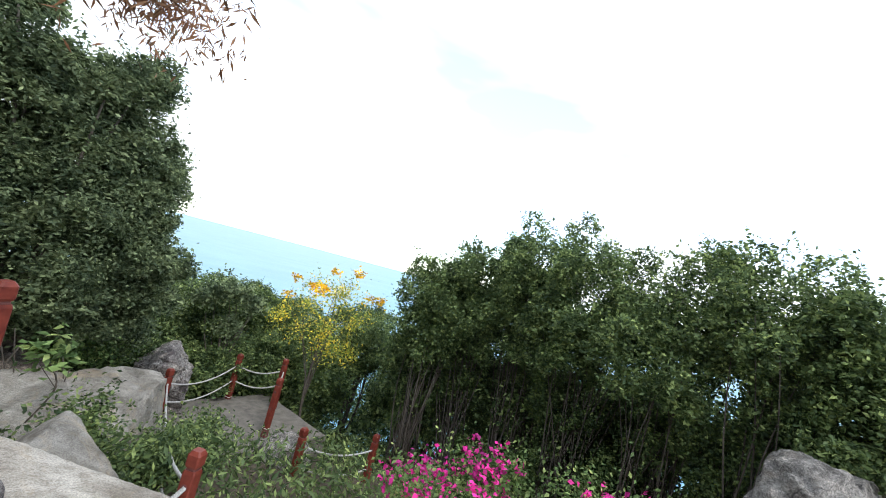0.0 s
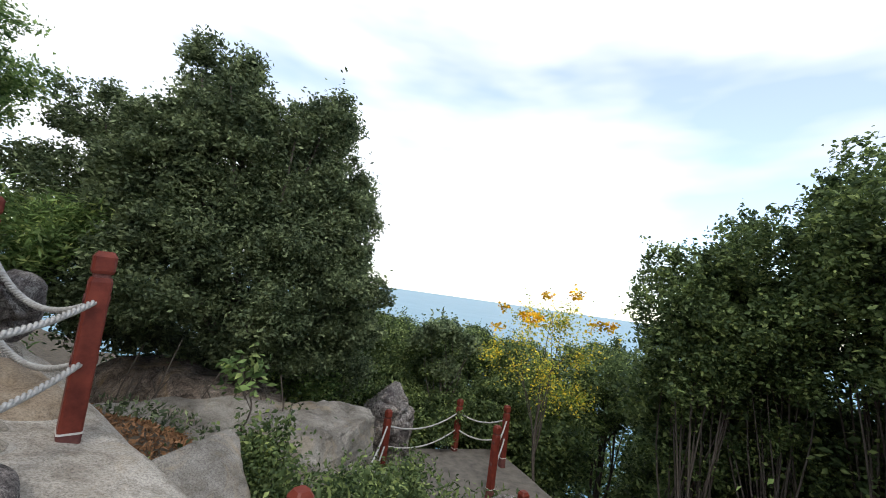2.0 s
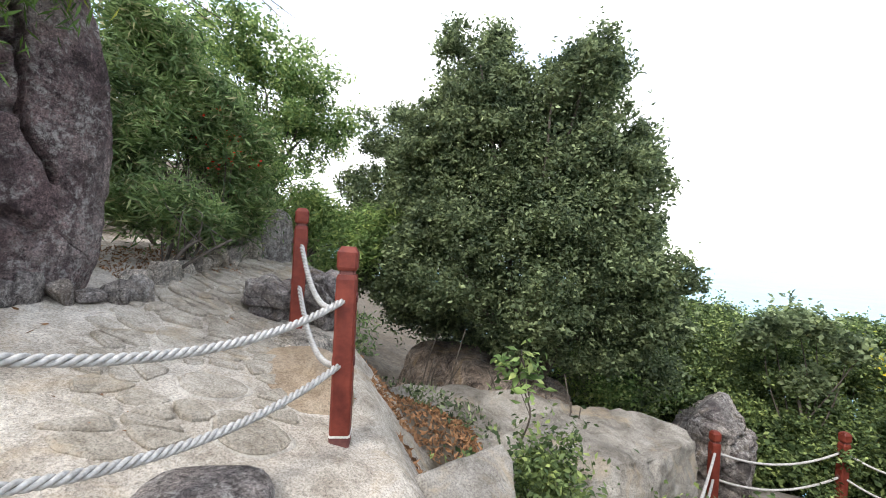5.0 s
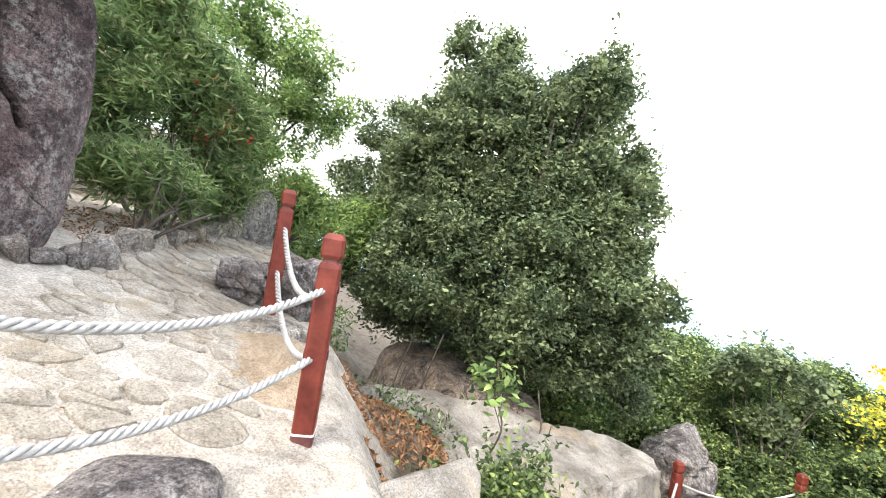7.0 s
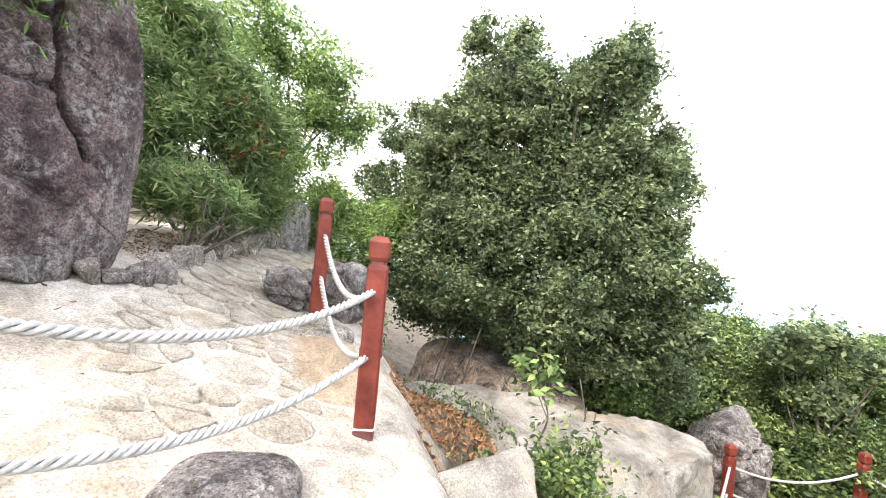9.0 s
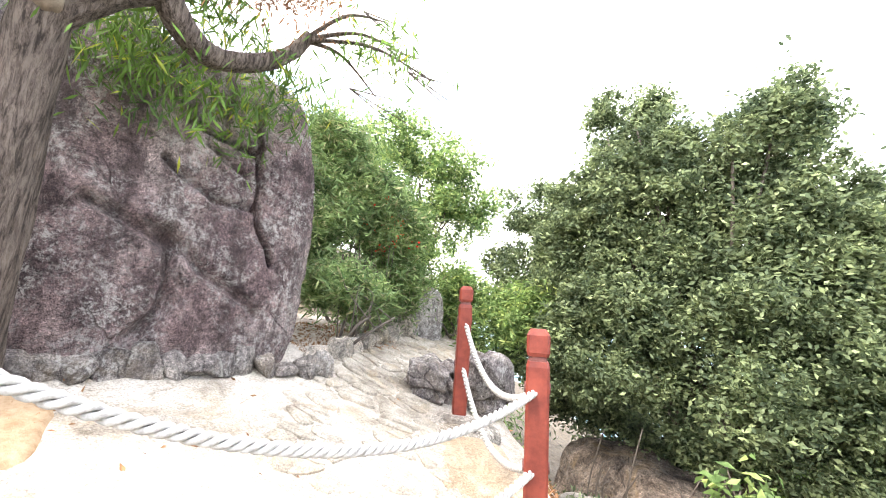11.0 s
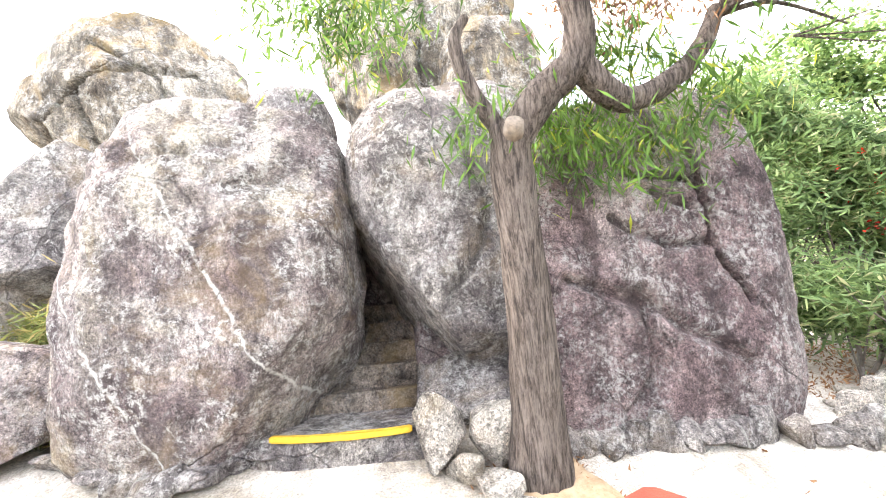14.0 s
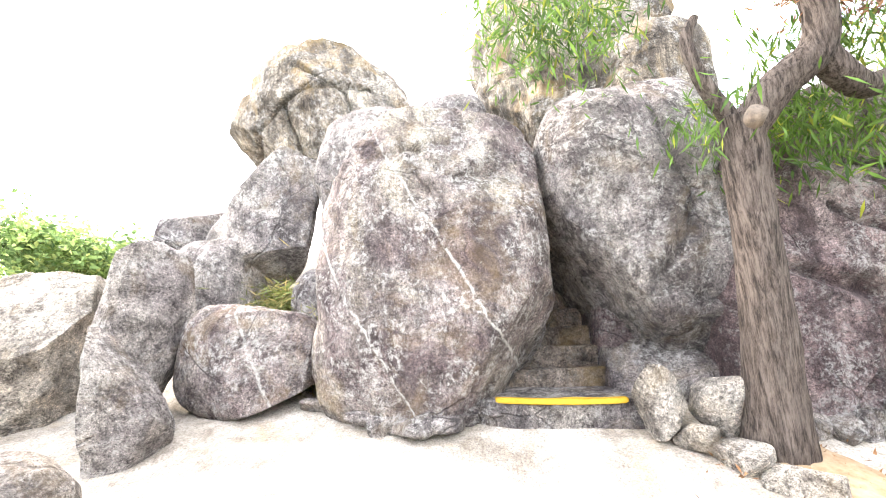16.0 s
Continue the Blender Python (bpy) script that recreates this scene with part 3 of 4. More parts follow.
for i in range(11):
    t = i / 10
    sy = -2.05 + 1.6 * t
    sx = -4.12 - 0.3 * abs(t - 0.5) * 2
    boulder("footing_stone", sx, sy, slab_z(sx, sy) + 0.04, random.uniform(0.14, 0.2), random.uniform(0.09, 0.2), random.uniform(0.05, 0.1), "dark weathered footing stone under the huge boulder", M_ROCK2, rz=random.uniform(-15, 15), rx=random.uniform(-12, 12), square=4, seed=120 + i, amp=0.14, detail=4, facets=7, crags=0.6, category="stone")
for i in range(9):
    t = i / 8
    sx, sy = -4.2 - 0.85 * t, 3.25 + 1.95 * t
    boulder("edging_stone", sx, sy, slab_z(sx, sy) + 0.05, random.uniform(0.09, 0.13), random.uniform(0.1, 0.16), random.uniform(0.1, 0.17), "rough pale edging stone along the path", M_STONE, rz=20 + random.uniform(-8, 8), square=6, seed=140 + i, amp=0.06, detail=4, facets=6, category="edging stone")
for i, (sx, sy, r) in enumerate(((-5.2, 5.45, 0.22), (-5.45, 5.7, 0.17), (-5.6, 5.3, 0.2))):
    boulder("stone", sx, sy, slab_z(sx, sy) + r * 0.6, r, r, r * 0.8, "rounded pale stone beside the path", M_STONE, seed=150 + i, amp=0.1, detail=4, category="stone")

# ---- sea side rocks ----
boulder("boulder", -0.75, 5.55, -1.3, 2.0, 0.9, 0.62, "long pale granite ledge above the thicket", M_LEDGE, rz=16, ry=3, rx=6, square=8, seed=20, amp=0.07, detail=6, facets=3, cuts=((0, 0, 1, 0.82), (0, -0.35, 1, 0.93), (0.1, -1, 0.5, 0.8)), crags=0.2)
boulder("boulder", -1.1, 3.25, -0.72, 0.5, 0.65, 0.6, "granite shoulder of the slab below the rail", M_LEDGE, rz=35, square=6, seed=27, amp=0.06, facets=9)
boulder("boulder", -1.95, 2.02, 0.06, 0.3, 0.26, 0.15, "low dark granite hump in the slab", M_ROCK2, rz=30, square=3, seed=31, amp=0.08)
boulder("boulder", -2.42, 3.28, 0.16, 0.5, 0.36, 0.13, "broad smooth brown rock between the rail posts", M_BROWN, rz=-40, ry=14, square=3, seed=37, amp=0.06)
boulder("boulder", 1.85, 8.6, -1.8, 0.62, 0.6, 1.12, "upright cracked grey rock beside the landing", M_ROCK2, rz=-20, rx=5, square=5, seed=21, amp=0.09, detail=6, facets=12, cuts=((0.5, -0.2, 0.9, 0.78), (-0.6, -0.3, 0.8, 0.9)), crags=0.5, grooves=((0.1, 0.05, ((-0.6, 0.35), (0.1, 0.45), (0.6, 0.65))),))
boulder("boulder", -3.5, 4.12, 0.66, 0.3, 0.36, 0.36, "dark craggy boulder beside the path", M_ROCK2, rz=30, square=3, seed=22, amp=0.16, detail=6, crags=1.6, facets=6)
boulder("boulder", -3.12, 4.45, 0.58, 0.3, 0.34, 0.36, "dark cracked boulder behind the rail post", M_ROCK2, rz=-15, square=3, seed=36, amp=0.14, detail=6, crags=1.4, facets=6)
boulder("boulder", -2.95, 3.82, 0.16, 0.36, 0.34, 0.24, "small brown rock under a rail post", M_STONE, square=3.4, seed=23, amp=0.1)
boulder("boulder", 4.0, -2.75, 0.0, 0.85, 0.85, 1.2, "big grey rock among the shrubs", M_SEAROCK, square=3.2, seed=24, amp=0.12, detail=6, facets=6, crags=0.5)
boulder("boulder", 2.1, -2.75, -0.05, 0.5, 0.5, 0.5, "pale rounded rock below the walk", M_SEAROCK, seed=28, amp=0.1)
boulder("boulder", 1.5, 0.2, -0.75, 0.4, 0.5, 0.35, "pale rounded rock under the blossoms", M_SEAROCK, seed=29, amp=0.1)
boulder("boulder", 2.9, 5.0, -2.2, 0.5, 0.5, 0.55, "dark rock supporting the landing", M_SEAROCK, seed=30, amp=0.14, crags=0.5)
# the tree's shade is put into this rock's dark colour
boulder("boulder", -1.9, 7.1, -1.0, 1.5, 0.7, 0.58, "rock under the tree, darkened to stand for its shade", M_DARKSTEP, rz=-14, square=3.4, seed=26, amp=0.1, facets=5)
boulder("standing_stone", -5.13, 5.9, 1.15, 0.12, 0.33, 0.55, "upright grey stone slab beside the path", M_ROCK2, rz=-35, square=3, seed=25, amp=0.06, category="stone")


# ---- cave steps ----
def block(name, x0, x1, y0, y1, z0, z1, mat, parent, label="", seed=0, bow=0.0, skew=0.0, tilt=0.0):
    """A worn stone block with softened, uneven edges."""
    bm = bmesh.new()
    bmesh.ops.create_cube(bm, size=1.0)
    bmesh.ops.subdivide_edges(bm, edges=bm.edges, cuts=6, use_grid_fill=True)
    for v in bm.verts:
        p = Vector((x0 + (v.co.x + 0.5) * (x1 - x0), y0 + (v.co.y + 0.5) * (y1 - y0), z0 + (v.co.z + 0.5) * (z1 - z0)))
        p += Vector((1, 1, 0.5)) * 0.018 * noise.noise(p * 4 + Vector((seed, 0, 0)))
        p.x += bow * (1 - (2 * (p.y - y0) / (y1 - y0) - 1) ** 2) + skew * (y1 - p.y)
        p.z += tilt * (y1 - p.y)
        v.co = p
    bmesh.ops.bevel(bm, geom=[e for e in bm.edges if e.is_manifold and e.calc_face_angle() > 1.0], offset=0.012, segments=2, affect="EDGES")
    return part(name, bm, mat, parent, label)


stair = tagged(new("cave_stair"), "worn stone steps climbing into the dark cave", "stair")
block("landing_step", -4.95, -4.24, -1.0, 0.5, 0.7, 0.975, M_ROCK2, stair, "broad first step of weathered stone", 1, 0.09, -0.03, 0.015)
block("yellow_edge", -4.235, -4.175, -0.68, 0.22, 0.957, 0.996, M_YELLOW, stair, "worn yellow painted edge", 1, 0.06, -0.04, 0.018)
# steps are coloured darker to stand for the shade inside the cave
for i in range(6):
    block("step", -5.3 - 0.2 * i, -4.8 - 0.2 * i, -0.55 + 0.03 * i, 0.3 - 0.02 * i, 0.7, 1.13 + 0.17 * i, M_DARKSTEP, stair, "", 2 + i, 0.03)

# ---- landing below ----
landing = tagged(new("landing"), "weathered concrete landing with rope rail and steps", "landing")
block("landing_slab", 1.45, 4.85, 6.0, 8.8, -3.1, -2.4, M_CONC, landing, "", 11)
for i in range(4):
    block("step", 1.1 - 0.1 * i, 2.4 - 0.1 * i, 5.65 - 0.4 * i, 6.1 - 0.4 * i, -3.0, -2.55 - 0.0 * i + 0.16 * i - 0.05, M_CONC, landing, "", 12 + i)


# ---- paving ----
def paving():
    """Irregular flagstones in pale mortar along the path; each stone is a piece of its own."""
    route = [(-5.1, 5.6), (-3.75, 3.6), (-2.75, 2.6), (-2.5, 2.1)]
    wide = [0.5, 0.66, 0.6, 0.2]

    def inside(x, y):
        best = -9
        for (a, b), (wa, wb) in zip(zip(route, route[1:]), zip(wide, wide[1:])):
            dx, dy = b[0] - a[0], b[1] - a[1]
            t = max(0.0, min(1.0, ((x - a[0]) * dx + (y - a[1]) * dy) / (dx * dx + dy * dy)))
            best = max(best, wa + (wb - wa) * t - math.hypot(x - a[0] - t * dx, y - a[1] - t * dy))
        return best
    root = tagged(new("pavement"), "irregular pale flagstones set in light mortar", "paving", kind="structure")
    rnd = random.Random(5)
    # big rounded stones: x, y, half length, half width, turn
    big = ((-2.62, 2.68, 0.2, 0.15, 0.5), (-2.15, 2.52, 0.21, 0.16, 0.3), (-3.25, 2.95, 0.19, 0.13, 0.2))

    def clear(x, y):
        return all(math.hypot(x - b[0], y - b[1]) > b[2] + 0.07 for b in big)

    def stone(soft, cx, cy, lift, inner=0.86):
        n = len(soft)
        verts = [(x, y, height(x, y) - 0.03) for x, y in soft]
        verts += [(x, y, height(x, y) + lift - 0.012) for x, y in soft]
        verts += [(cx + (x - cx) * inner, cy + (y - cy) * inner, height(x, y) + lift + rnd.uniform(-0.005, 0.005)) for x, y in soft]
        faces = [(k, (k + 1) % n, n + (k + 1) % n, n + k) for k in range(n)] + [(n + k, n + (k + 1) % n, 2 * n + (k + 1) % n, 2 * n + k) for k in range(n)] + [tuple(range(2 * n, 3 * n))]
        link("flagstone", verts, faces, M_PAVE, root, smooth=False)

    def bed(x, y, a, b, turn):
        """A raised bead of pale mortar round a big stone."""
        verts, n = [], 26
        for k in range(n):
            t = 2 * math.pi * k / n
            for q, up in ((0.97, 0.0), (1.02, 0.01), (1.09 + 0.05 * math.sin(5 * t), 0.008), (1.15 + 0.05 * math.sin(5 * t), -0.01)):
                u, v = a * q * math.cos(t) * (1 + 0.06 * math.sin(3 * t)), b * q * math.sin(t) * (1 + 0.06 * math.sin(3 * t))
                px, py = x + u * math.cos(turn) - v * math.sin(turn), y + u * math.sin(turn) + v * math.cos(turn)
                verts.append((px, py, height(px, py) + up))
        faces = [(4 * k + c, 4 * ((k + 1) % n) + c, 4 * ((k + 1) % n) + c + 1, 4 * k + c + 1) for k in range(n) for c in range(3)]
        link("mortar_bead", verts, faces, M_MORTAR, root)
    for x, y, a, b, turn in big:
        ring = []
        for k in range(16):
            t = 2 * math.pi * k / 16
            q = 1 + 0.06 * math.sin(3 * t) + rnd.uniform(-0.03, 0.03)
            u, v = a * q * math.cos(t), b * q * math.sin(t)
            ring.append((x + u * math.cos(turn) - v * math.sin(turn), y + u * math.sin(turn) + v * math.cos(turn)))
        stone(ring, x, y, 0.022, 0.9)
        bed(x, y, a, b, turn)
    # courses lie across the walk: long way across, short way along
    ux, uy, along, across = -0.5, 0.866, 0.135, 0.24
    seeds = {}
    for i in range(-24, 62):
        for j in range(-30, 30):
            seeds[i, j] = (i + rnd.uniform(-0.1, 1.1), j + rnd.uniform(-0.1, 1.1))

    def place(p):
        u, v = p[0] * along, p[1] * across
        return -2.6 + ux * u + uy * v, 1.0 + uy * u - ux * v
    count = 0
    for (i, j), (cx, cy) in seeds.items():
        wx, wy = place((cx, cy))
        if inside(wx, wy) < 0.0 or count > 270 or not clear(wx, wy):
            continue
        poly = [(cx - 2, cy - 2), (cx + 2, cy - 2), (cx + 2, cy + 2), (cx - 2, cy + 2)]
        for a in (-2, -1, 0, 1, 2):
            for b in (-2, -1, 0, 1, 2):
                o = seeds.get((i + a, j + b))
                if (a == 0 and b == 0) or o is None:
                    continue
                nx, ny = o[0] - cx, o[1] - cy
                ln = math.hypot(nx, ny)
                nx, ny = nx / ln, ny / ln
                lim = ln / 2 - rnd.uniform(0.05, 0.1)
                out = []
                for (x0, y0), (x1, y1) in zip(poly, poly[1:] + poly[:1]):
                    d0, d1 = (x0 - cx) * nx + (y0 - cy) * ny - lim, (x1 - cx) * nx + (y1 - cy) * ny - lim
                    if d0 <= 0:
                        out.append((x0, y0))
                    if d0 * d1 < 0:
                        t = d0 / (d0 - d1)
                        out.append((x0 + (x1 - x0) * t, y0 + (y1 - y0) * t))
                poly = out
        poly = [place(p) for p in poly]
        if len(poly) < 3:
            continue
        soft = []
        for (x0, y0), (x1, y1) in zip(poly, poly[1:] + poly[:1]):
            soft += [(x0 + (x1 - x0) * 0.25, y0 + (y1 - y0) * 0.25), (x0 + (x1 - x0) * 0.75, y0 + (y1 - y0) * 0.75)]
        stone(soft, wx, wy, rnd.uniform(0.012, 0.034))
        count += 1


# ---- rope rail ----
def build_post(name="rail_post"):
    """A square red post with a grooved neck, a chamfered head and a dark foot."""
    root = thing(name, 0, 0, 0, "red-brown painted square rail post with a grooved head", "rail post", "rope rail posts")

    def loft(rings, mat, nm, label=""):
        bm = bmesh.new()
        prev = None
        for z, h, c in rings:
            h *= 0.82
            ring = [bm.verts.new((sx * (h - (c if a else 0)), sy * (h - (0 if a else c)), z)) for sx, sy, a in ((1, -1, 0), (1, 1, 0), (1, 1, 1), (-1, 1, 1), (-1, 1, 0), (-1, -1, 0), (-1, -1, 1), (1, -1, 1))]
            if prev:
                for k in range(8):
                    bm.faces.new((prev[k], prev[(k + 1) % 8], ring[(k + 1) % 8], ring[k]))
            else:
                bm.faces.new(ring[::-1])
            prev = ring
        bm.faces.new(prev)
        bmesh.ops.recalc_face_normals(bm, faces=bm.faces)
        return part(nm, bm, mat, root, label)
    loft([(-0.25, 0.075, 0.012), (0.05, 0.075, 0.012)], M_FOOT, "foot", "dark scuffed foot")
    loft([(0.05, 0.079, 0.012), (0.062, 0.079, 0.012)], M_CHALK, "mortar_line", "thin white mortar line")
    loft([(0.062, 0.074, 0.012), (1.0, 0.074, 0.012), (1.03, 0.066, 0.014)], M_RED, "shaft")
    loft([(1.03, 0.056, 0.012), (1.055, 0.056, 0.012)], M_FOOT, "neck", "dark grooved neck")
    loft([(1.055, 0.066, 0.014), (1.075, 0.075, 0.014), (1.165, 0.075, 0.014), (1.2, 0.05, 0.014)], M_RED, "head")
    for z in (0.89, 0.5):
        for s in (-1, 1):
            bm = bmesh.new()
            bmesh.ops.create_cone(bm, cap_ends=True, segments=12, radius1=0.03, radius2=0.03, depth=0.012, matrix=Matrix.Translation((0.062 * s, 0, z)) @ Matrix.Rotation(math.pi / 2, 4, "Y"))
            part("rope_hole", bm, M_FOOT, root)
    return root


POSTS = dict(A=(-2.22, 0.7, 0.14, 30), B=(-1.79, 2.87, 0.04, 25), C=(-2.98, 3.9, 0.35, 40), H=(-0.4, 2.15, -1.15, 30), D=(1.65, 7.7, -2.4, 20), E=(3.66, 8.7, -2.4, 20), F=(4.45, 7.8, -2.25, 10), G=(3.45, 6.5, -2.25, 15), I=(2.75, 4.4, -2.4, 10), J=(4.3, 4.0, -2.6, 10))
first = None
for key, (px, py, pz, prz) in POSTS.items():
    m = pose(px, py, pz, random.uniform(-1.5, 1.5), random.uniform(-1.5, 1.5), prz)
    if first is None:
        first = build_post()
        first.matrix_world = m
    else:
        copy_thing(first, m)


def rail_notice():
    """A small white notice fixed to the head of the first post; its writing is plain bars."""
    px, py, pz, prz = POSTS["A"]
    root = thing("notice", px, py, pz + 0.9, "small white notice with red bars on a rail post", "notice")
    m = Matrix.Rotation(radians(prz), 4, "Z")

    def plate(nm, w, h, d, off, z, mat):
        bm = bmesh.new()
        bmesh.ops.create_cube(bm, size=1.0, matrix=m @ Matrix.Translation((0, -off, z)) @ Matrix.Diagonal((w, d, h, 1)))
        part(nm, bm, mat, root)
    plate("plate", 0.08, 0.14, 0.004, 0.0645, -0.1, M_CHALK)
    for z in (-0.06, -0.09, -0.13):
        plate("bar", 0.055, 0.012, 0.003, 0.0675, z, M_RED)


rail_notice()


def rope(a, b, za, zb, sag, label, thick=0.021, twist=True):
    """A three-strand rope hanging between two posts."""
    p, q = Vector(POSTS[a][:3]) + Vector((0, 0, za)), Vector(POSTS[b][:3]) + Vector((0, 0, zb))
    n = int((q - p).length / (0.012 if twist else 0.1))
    line = []
    for i in range(n + 1):
        t = i / n
        line.append(p.lerp(q, t) - Vector((0, 0, 4 * sag * t * (1 - t))))
    if not twist:
        v, f = tube_arrays(line, [thick] * len(line), 8)
    else:
        d = (q - p).normalized()
        u = d.cross(Vector((0, 0, 1))).normalized()
        w = u.cross(d)
        groups = []
        for k in range(3):
            pts = [c + (u * math.cos(a0) + w * math.sin(a0)) * thick * 0.62 for i, c in enumerate(line) for a0 in (2 * math.pi * (k / 3 + i * 0.012 / 0.11),)]
            groups.append(tube_arrays(pts, [thick * 0.52] * len(pts), 6))
        v, f = join_arrays(groups)
    return tagged(link("rope", v, f, M_ROPE), label, "rope", "rail ropes")


for z0, sg in ((0.89, 0.3), (0.5, 0.3)):
    rope("A", "B", z0 + 0.16, z0, 0.27, "pale twisted rope slung between red posts")
    rope("B", "C", z0, z0, 0.28, "pale twisted rope slung between red posts")
    rope("A", "H", z0, z0, 0.35, "pale twisted rope running down the steps")
    rope("H", "D", z0, z0, 0.35, "pale rope running down to the landing", 0.018, False)
    rope("D", "E", z0, z0, 0.2, "pale rope round the landing", 0.018, False)
    rope("E", "F", z0, z0, 0.15, "pale rope round the landing", 0.018, False)
    rope("I", "J", z0, z0, 0.15, "pale rope along the lower steps", 0.018, False)
    rope("F", "G", z0, z0, 0.15, "pale rope round the landing", 0.018, False)


# ---- plants ----
def sub_blobs(blobs, n, seed, size=0.4, inner=0.35):
    """Breaks smooth blobs into many smaller, uneven ones."""
    rnd = random.Random(seed)
    out = []
    for x, y, z, rx, ry, rz in blobs:
        for _ in range(n):
            d = Vector((rnd.gauss(0, 1), rnd.gauss(0, 1), rnd.gauss(0, 1))).normalized() * rnd.uniform(inner, 1.0)
            k = size * rnd.uniform(0.65, 1.25)
            out.append((x + d.x * rx, y + d.y * ry, z + d.z * rz, rx * k, ry * k, rz * k * 0.9))
    return out


def sprig_points(blobs, n, seed, long=0.35):
    """Leaf centres along thin shoots that stand out of the crown."""
    rnd = np.random.RandomState(seed)
    out = []
    for _ in range(n):
        b = blobs[rnd.randint(len(blobs))]
        d = rnd.normal(size=3)
        d[2] = abs(d[2]) * 0.8 + 0.15
        d /= np.linalg.norm(d)
        p = np.array(b[:3]) + d * np.array(b[3:]) * 0.85
        g = (d * 0.6 + np.array([0, 0, 0.7]) + rnd.normal(size=3) * 0.15) * rnd.uniform(0.5, 1.5)
        m = int(long / 0.02)
        for i in range(m):
            out.append(p + g * long * rnd.uniform(0.4, 1.1) * i / m + rnd.normal(size=3) * 0.035)
    return np.array(out)


def tree(name, base, top_blobs, trunk_r, leaf, size, clumps, per, label, category="tree", seed=0, bark=None, spread=0.35, length=1.8, hollow=0.5, split=7, sprigs=40, stems=1, lobe=0.4):
    root = thing(name, *base, label, category)
    rnd = random.Random(seed)
    groups = []
    b0 = Vector(base)
    mid = Vector((sum(b[0] for b in top_blobs) / len(top_blobs), sum(b[1] for b in top_blobs) / len(top_blobs), min(b[2] - b[5] * 0.6 for b in top_blobs)))
    for k in range(stems):
        lean = Vector((rnd.uniform(-1, 1), rnd.uniform(-1, 1), 0)) * (0.5 if stems > 1 else 0.05)
        foot = Vector((rnd.uniform(-0.15, 0.15), rnd.uniform(-0.15, 0.15), -0.2)) if stems > 1 else Vector((0, 0, -0.2))
        r0 = trunk_r * (0.6 if stems > 1 else 1.0)
        stem = smooth_line([tuple(foot), tuple((mid - b0) * 0.5 + lean * 0.7 + Vector((rnd.uniform(-0.15, 0.15), rnd.uniform(-0.15, 0.15), 0))), tuple(mid - b0 + lean)], 5)
        groups.append(tube_arrays(stem, [r0 * (1 - 0.4 * i / len(stem)) for i in range(len(stem))], 9, 0.15))
        for b in top_blobs:
            for _ in range(2):
                d = Vector((rnd.uniform(-1, 1) * b[3], rnd.uniform(-1, 1) * b[4], rnd.uniform(-0.2, 1) * b[5])) * 0.5
                e = Vector(b[:3]) + d - b0
                s = stem[rnd.randrange(len(stem) // 3, len(stem))]
                line = smooth_line([tuple(s), tuple(s.lerp(e, 0.5) + Vector((rnd.uniform(-0.2, 0.2), rnd.uniform(-0.2, 0.2), 0.1))), tuple(e)], 4)
                groups.append(tube_arrays(line, [r0 * 0.45 * (1 - 0.85 * i / len(line)) for i in range(len(line))], 6))
    v, f = join_arrays(groups)
    link("trunk", v, f, bark or M_TWIG, root)
    blobs = sub_blobs(top_blobs, split, seed, lobe, 0.35 if lobe > 0.3 else 0.72) if split else top_blobs
    pts = crown_points(blobs, clumps, per, spread, seed, hollow)
    if split:
        core = [(x, y, z, rx * 0.72, ry * 0.72, rz * 0.72) for x, y, z, rx, ry, rz in top_blobs]
        pts = np.concatenate([pts, crown_points(core, clumps // 4, per, max(spread, 0.25), seed + 500, 0.3)])
    if sprigs:
        pts = np.concatenate([pts, sprig_points(blobs, sprigs, seed)])
    leaf_cloud("crown", pts - np.array(base), size, leaf, root, length=length, seed=seed)
    return root


tree("tree", (-1.0, 7.4, -1.4), [(-2.15, 6.7, 3.92, 0.7, 0.75, 0.72), (-0.55, 7.0, 3.8, 0.62, 0.7, 0.68), (-1.35, 6.8, 3.35, 0.8, 0.8, 0.6), (-1.3, 6.8, 2.7, 1.35, 0.95, 0.8), (-1.3, 6.8, 2.0, 1.55, 1.0, 0.95), (-0.25, 7.1, 2.95, 0.65, 0.75, 0.65), (-0.05, 7.2, 2.15, 0.68, 0.75, 0.7), (0.08, 7.3, 1.35, 0.7, 0.8, 0.7), (-2.75, 6.9, 2.9, 0.6, 0.75, 0.6), (-2.9, 6.9, 2.2, 0.75, 0.8, 0.7), (-0.8, 6.8, 0.95, 1.6, 0.95, 0.8), (0.2, 7.3, 0.45, 0.8, 0.8, 0.6), (-2.5, 6.6, 0.95, 0.9, 0.7, 0.7), (-0.6, 7.1, 0.1, 1.2, 0.7, 0.5)], 0.11, L_TREE, 0.037, 12000, 17, "dense dark green broadleaf tree on the slope", seed=31, spread=0.1, hollow=0.6, split=26, sprigs=130, length=2.0, lobe=0.27)
tree("shrub", (-1.2, 8.4, -1.4), [(-1.6, 8.3, -0.4, 1.1, 0.6, 0.8), (0.2, 8.5, -0.7, 1.0, 0.6, 0.8), (-2.9, 8.0, 0.1, 0.9, 0.6, 0.8)], 0.05, L_TREE, 0.045, 1500, 18, "dark shrub filling the shade under the tree", "shrub", seed=37, spread=0.26, hollow=0.2, stems=3, sprigs=10)
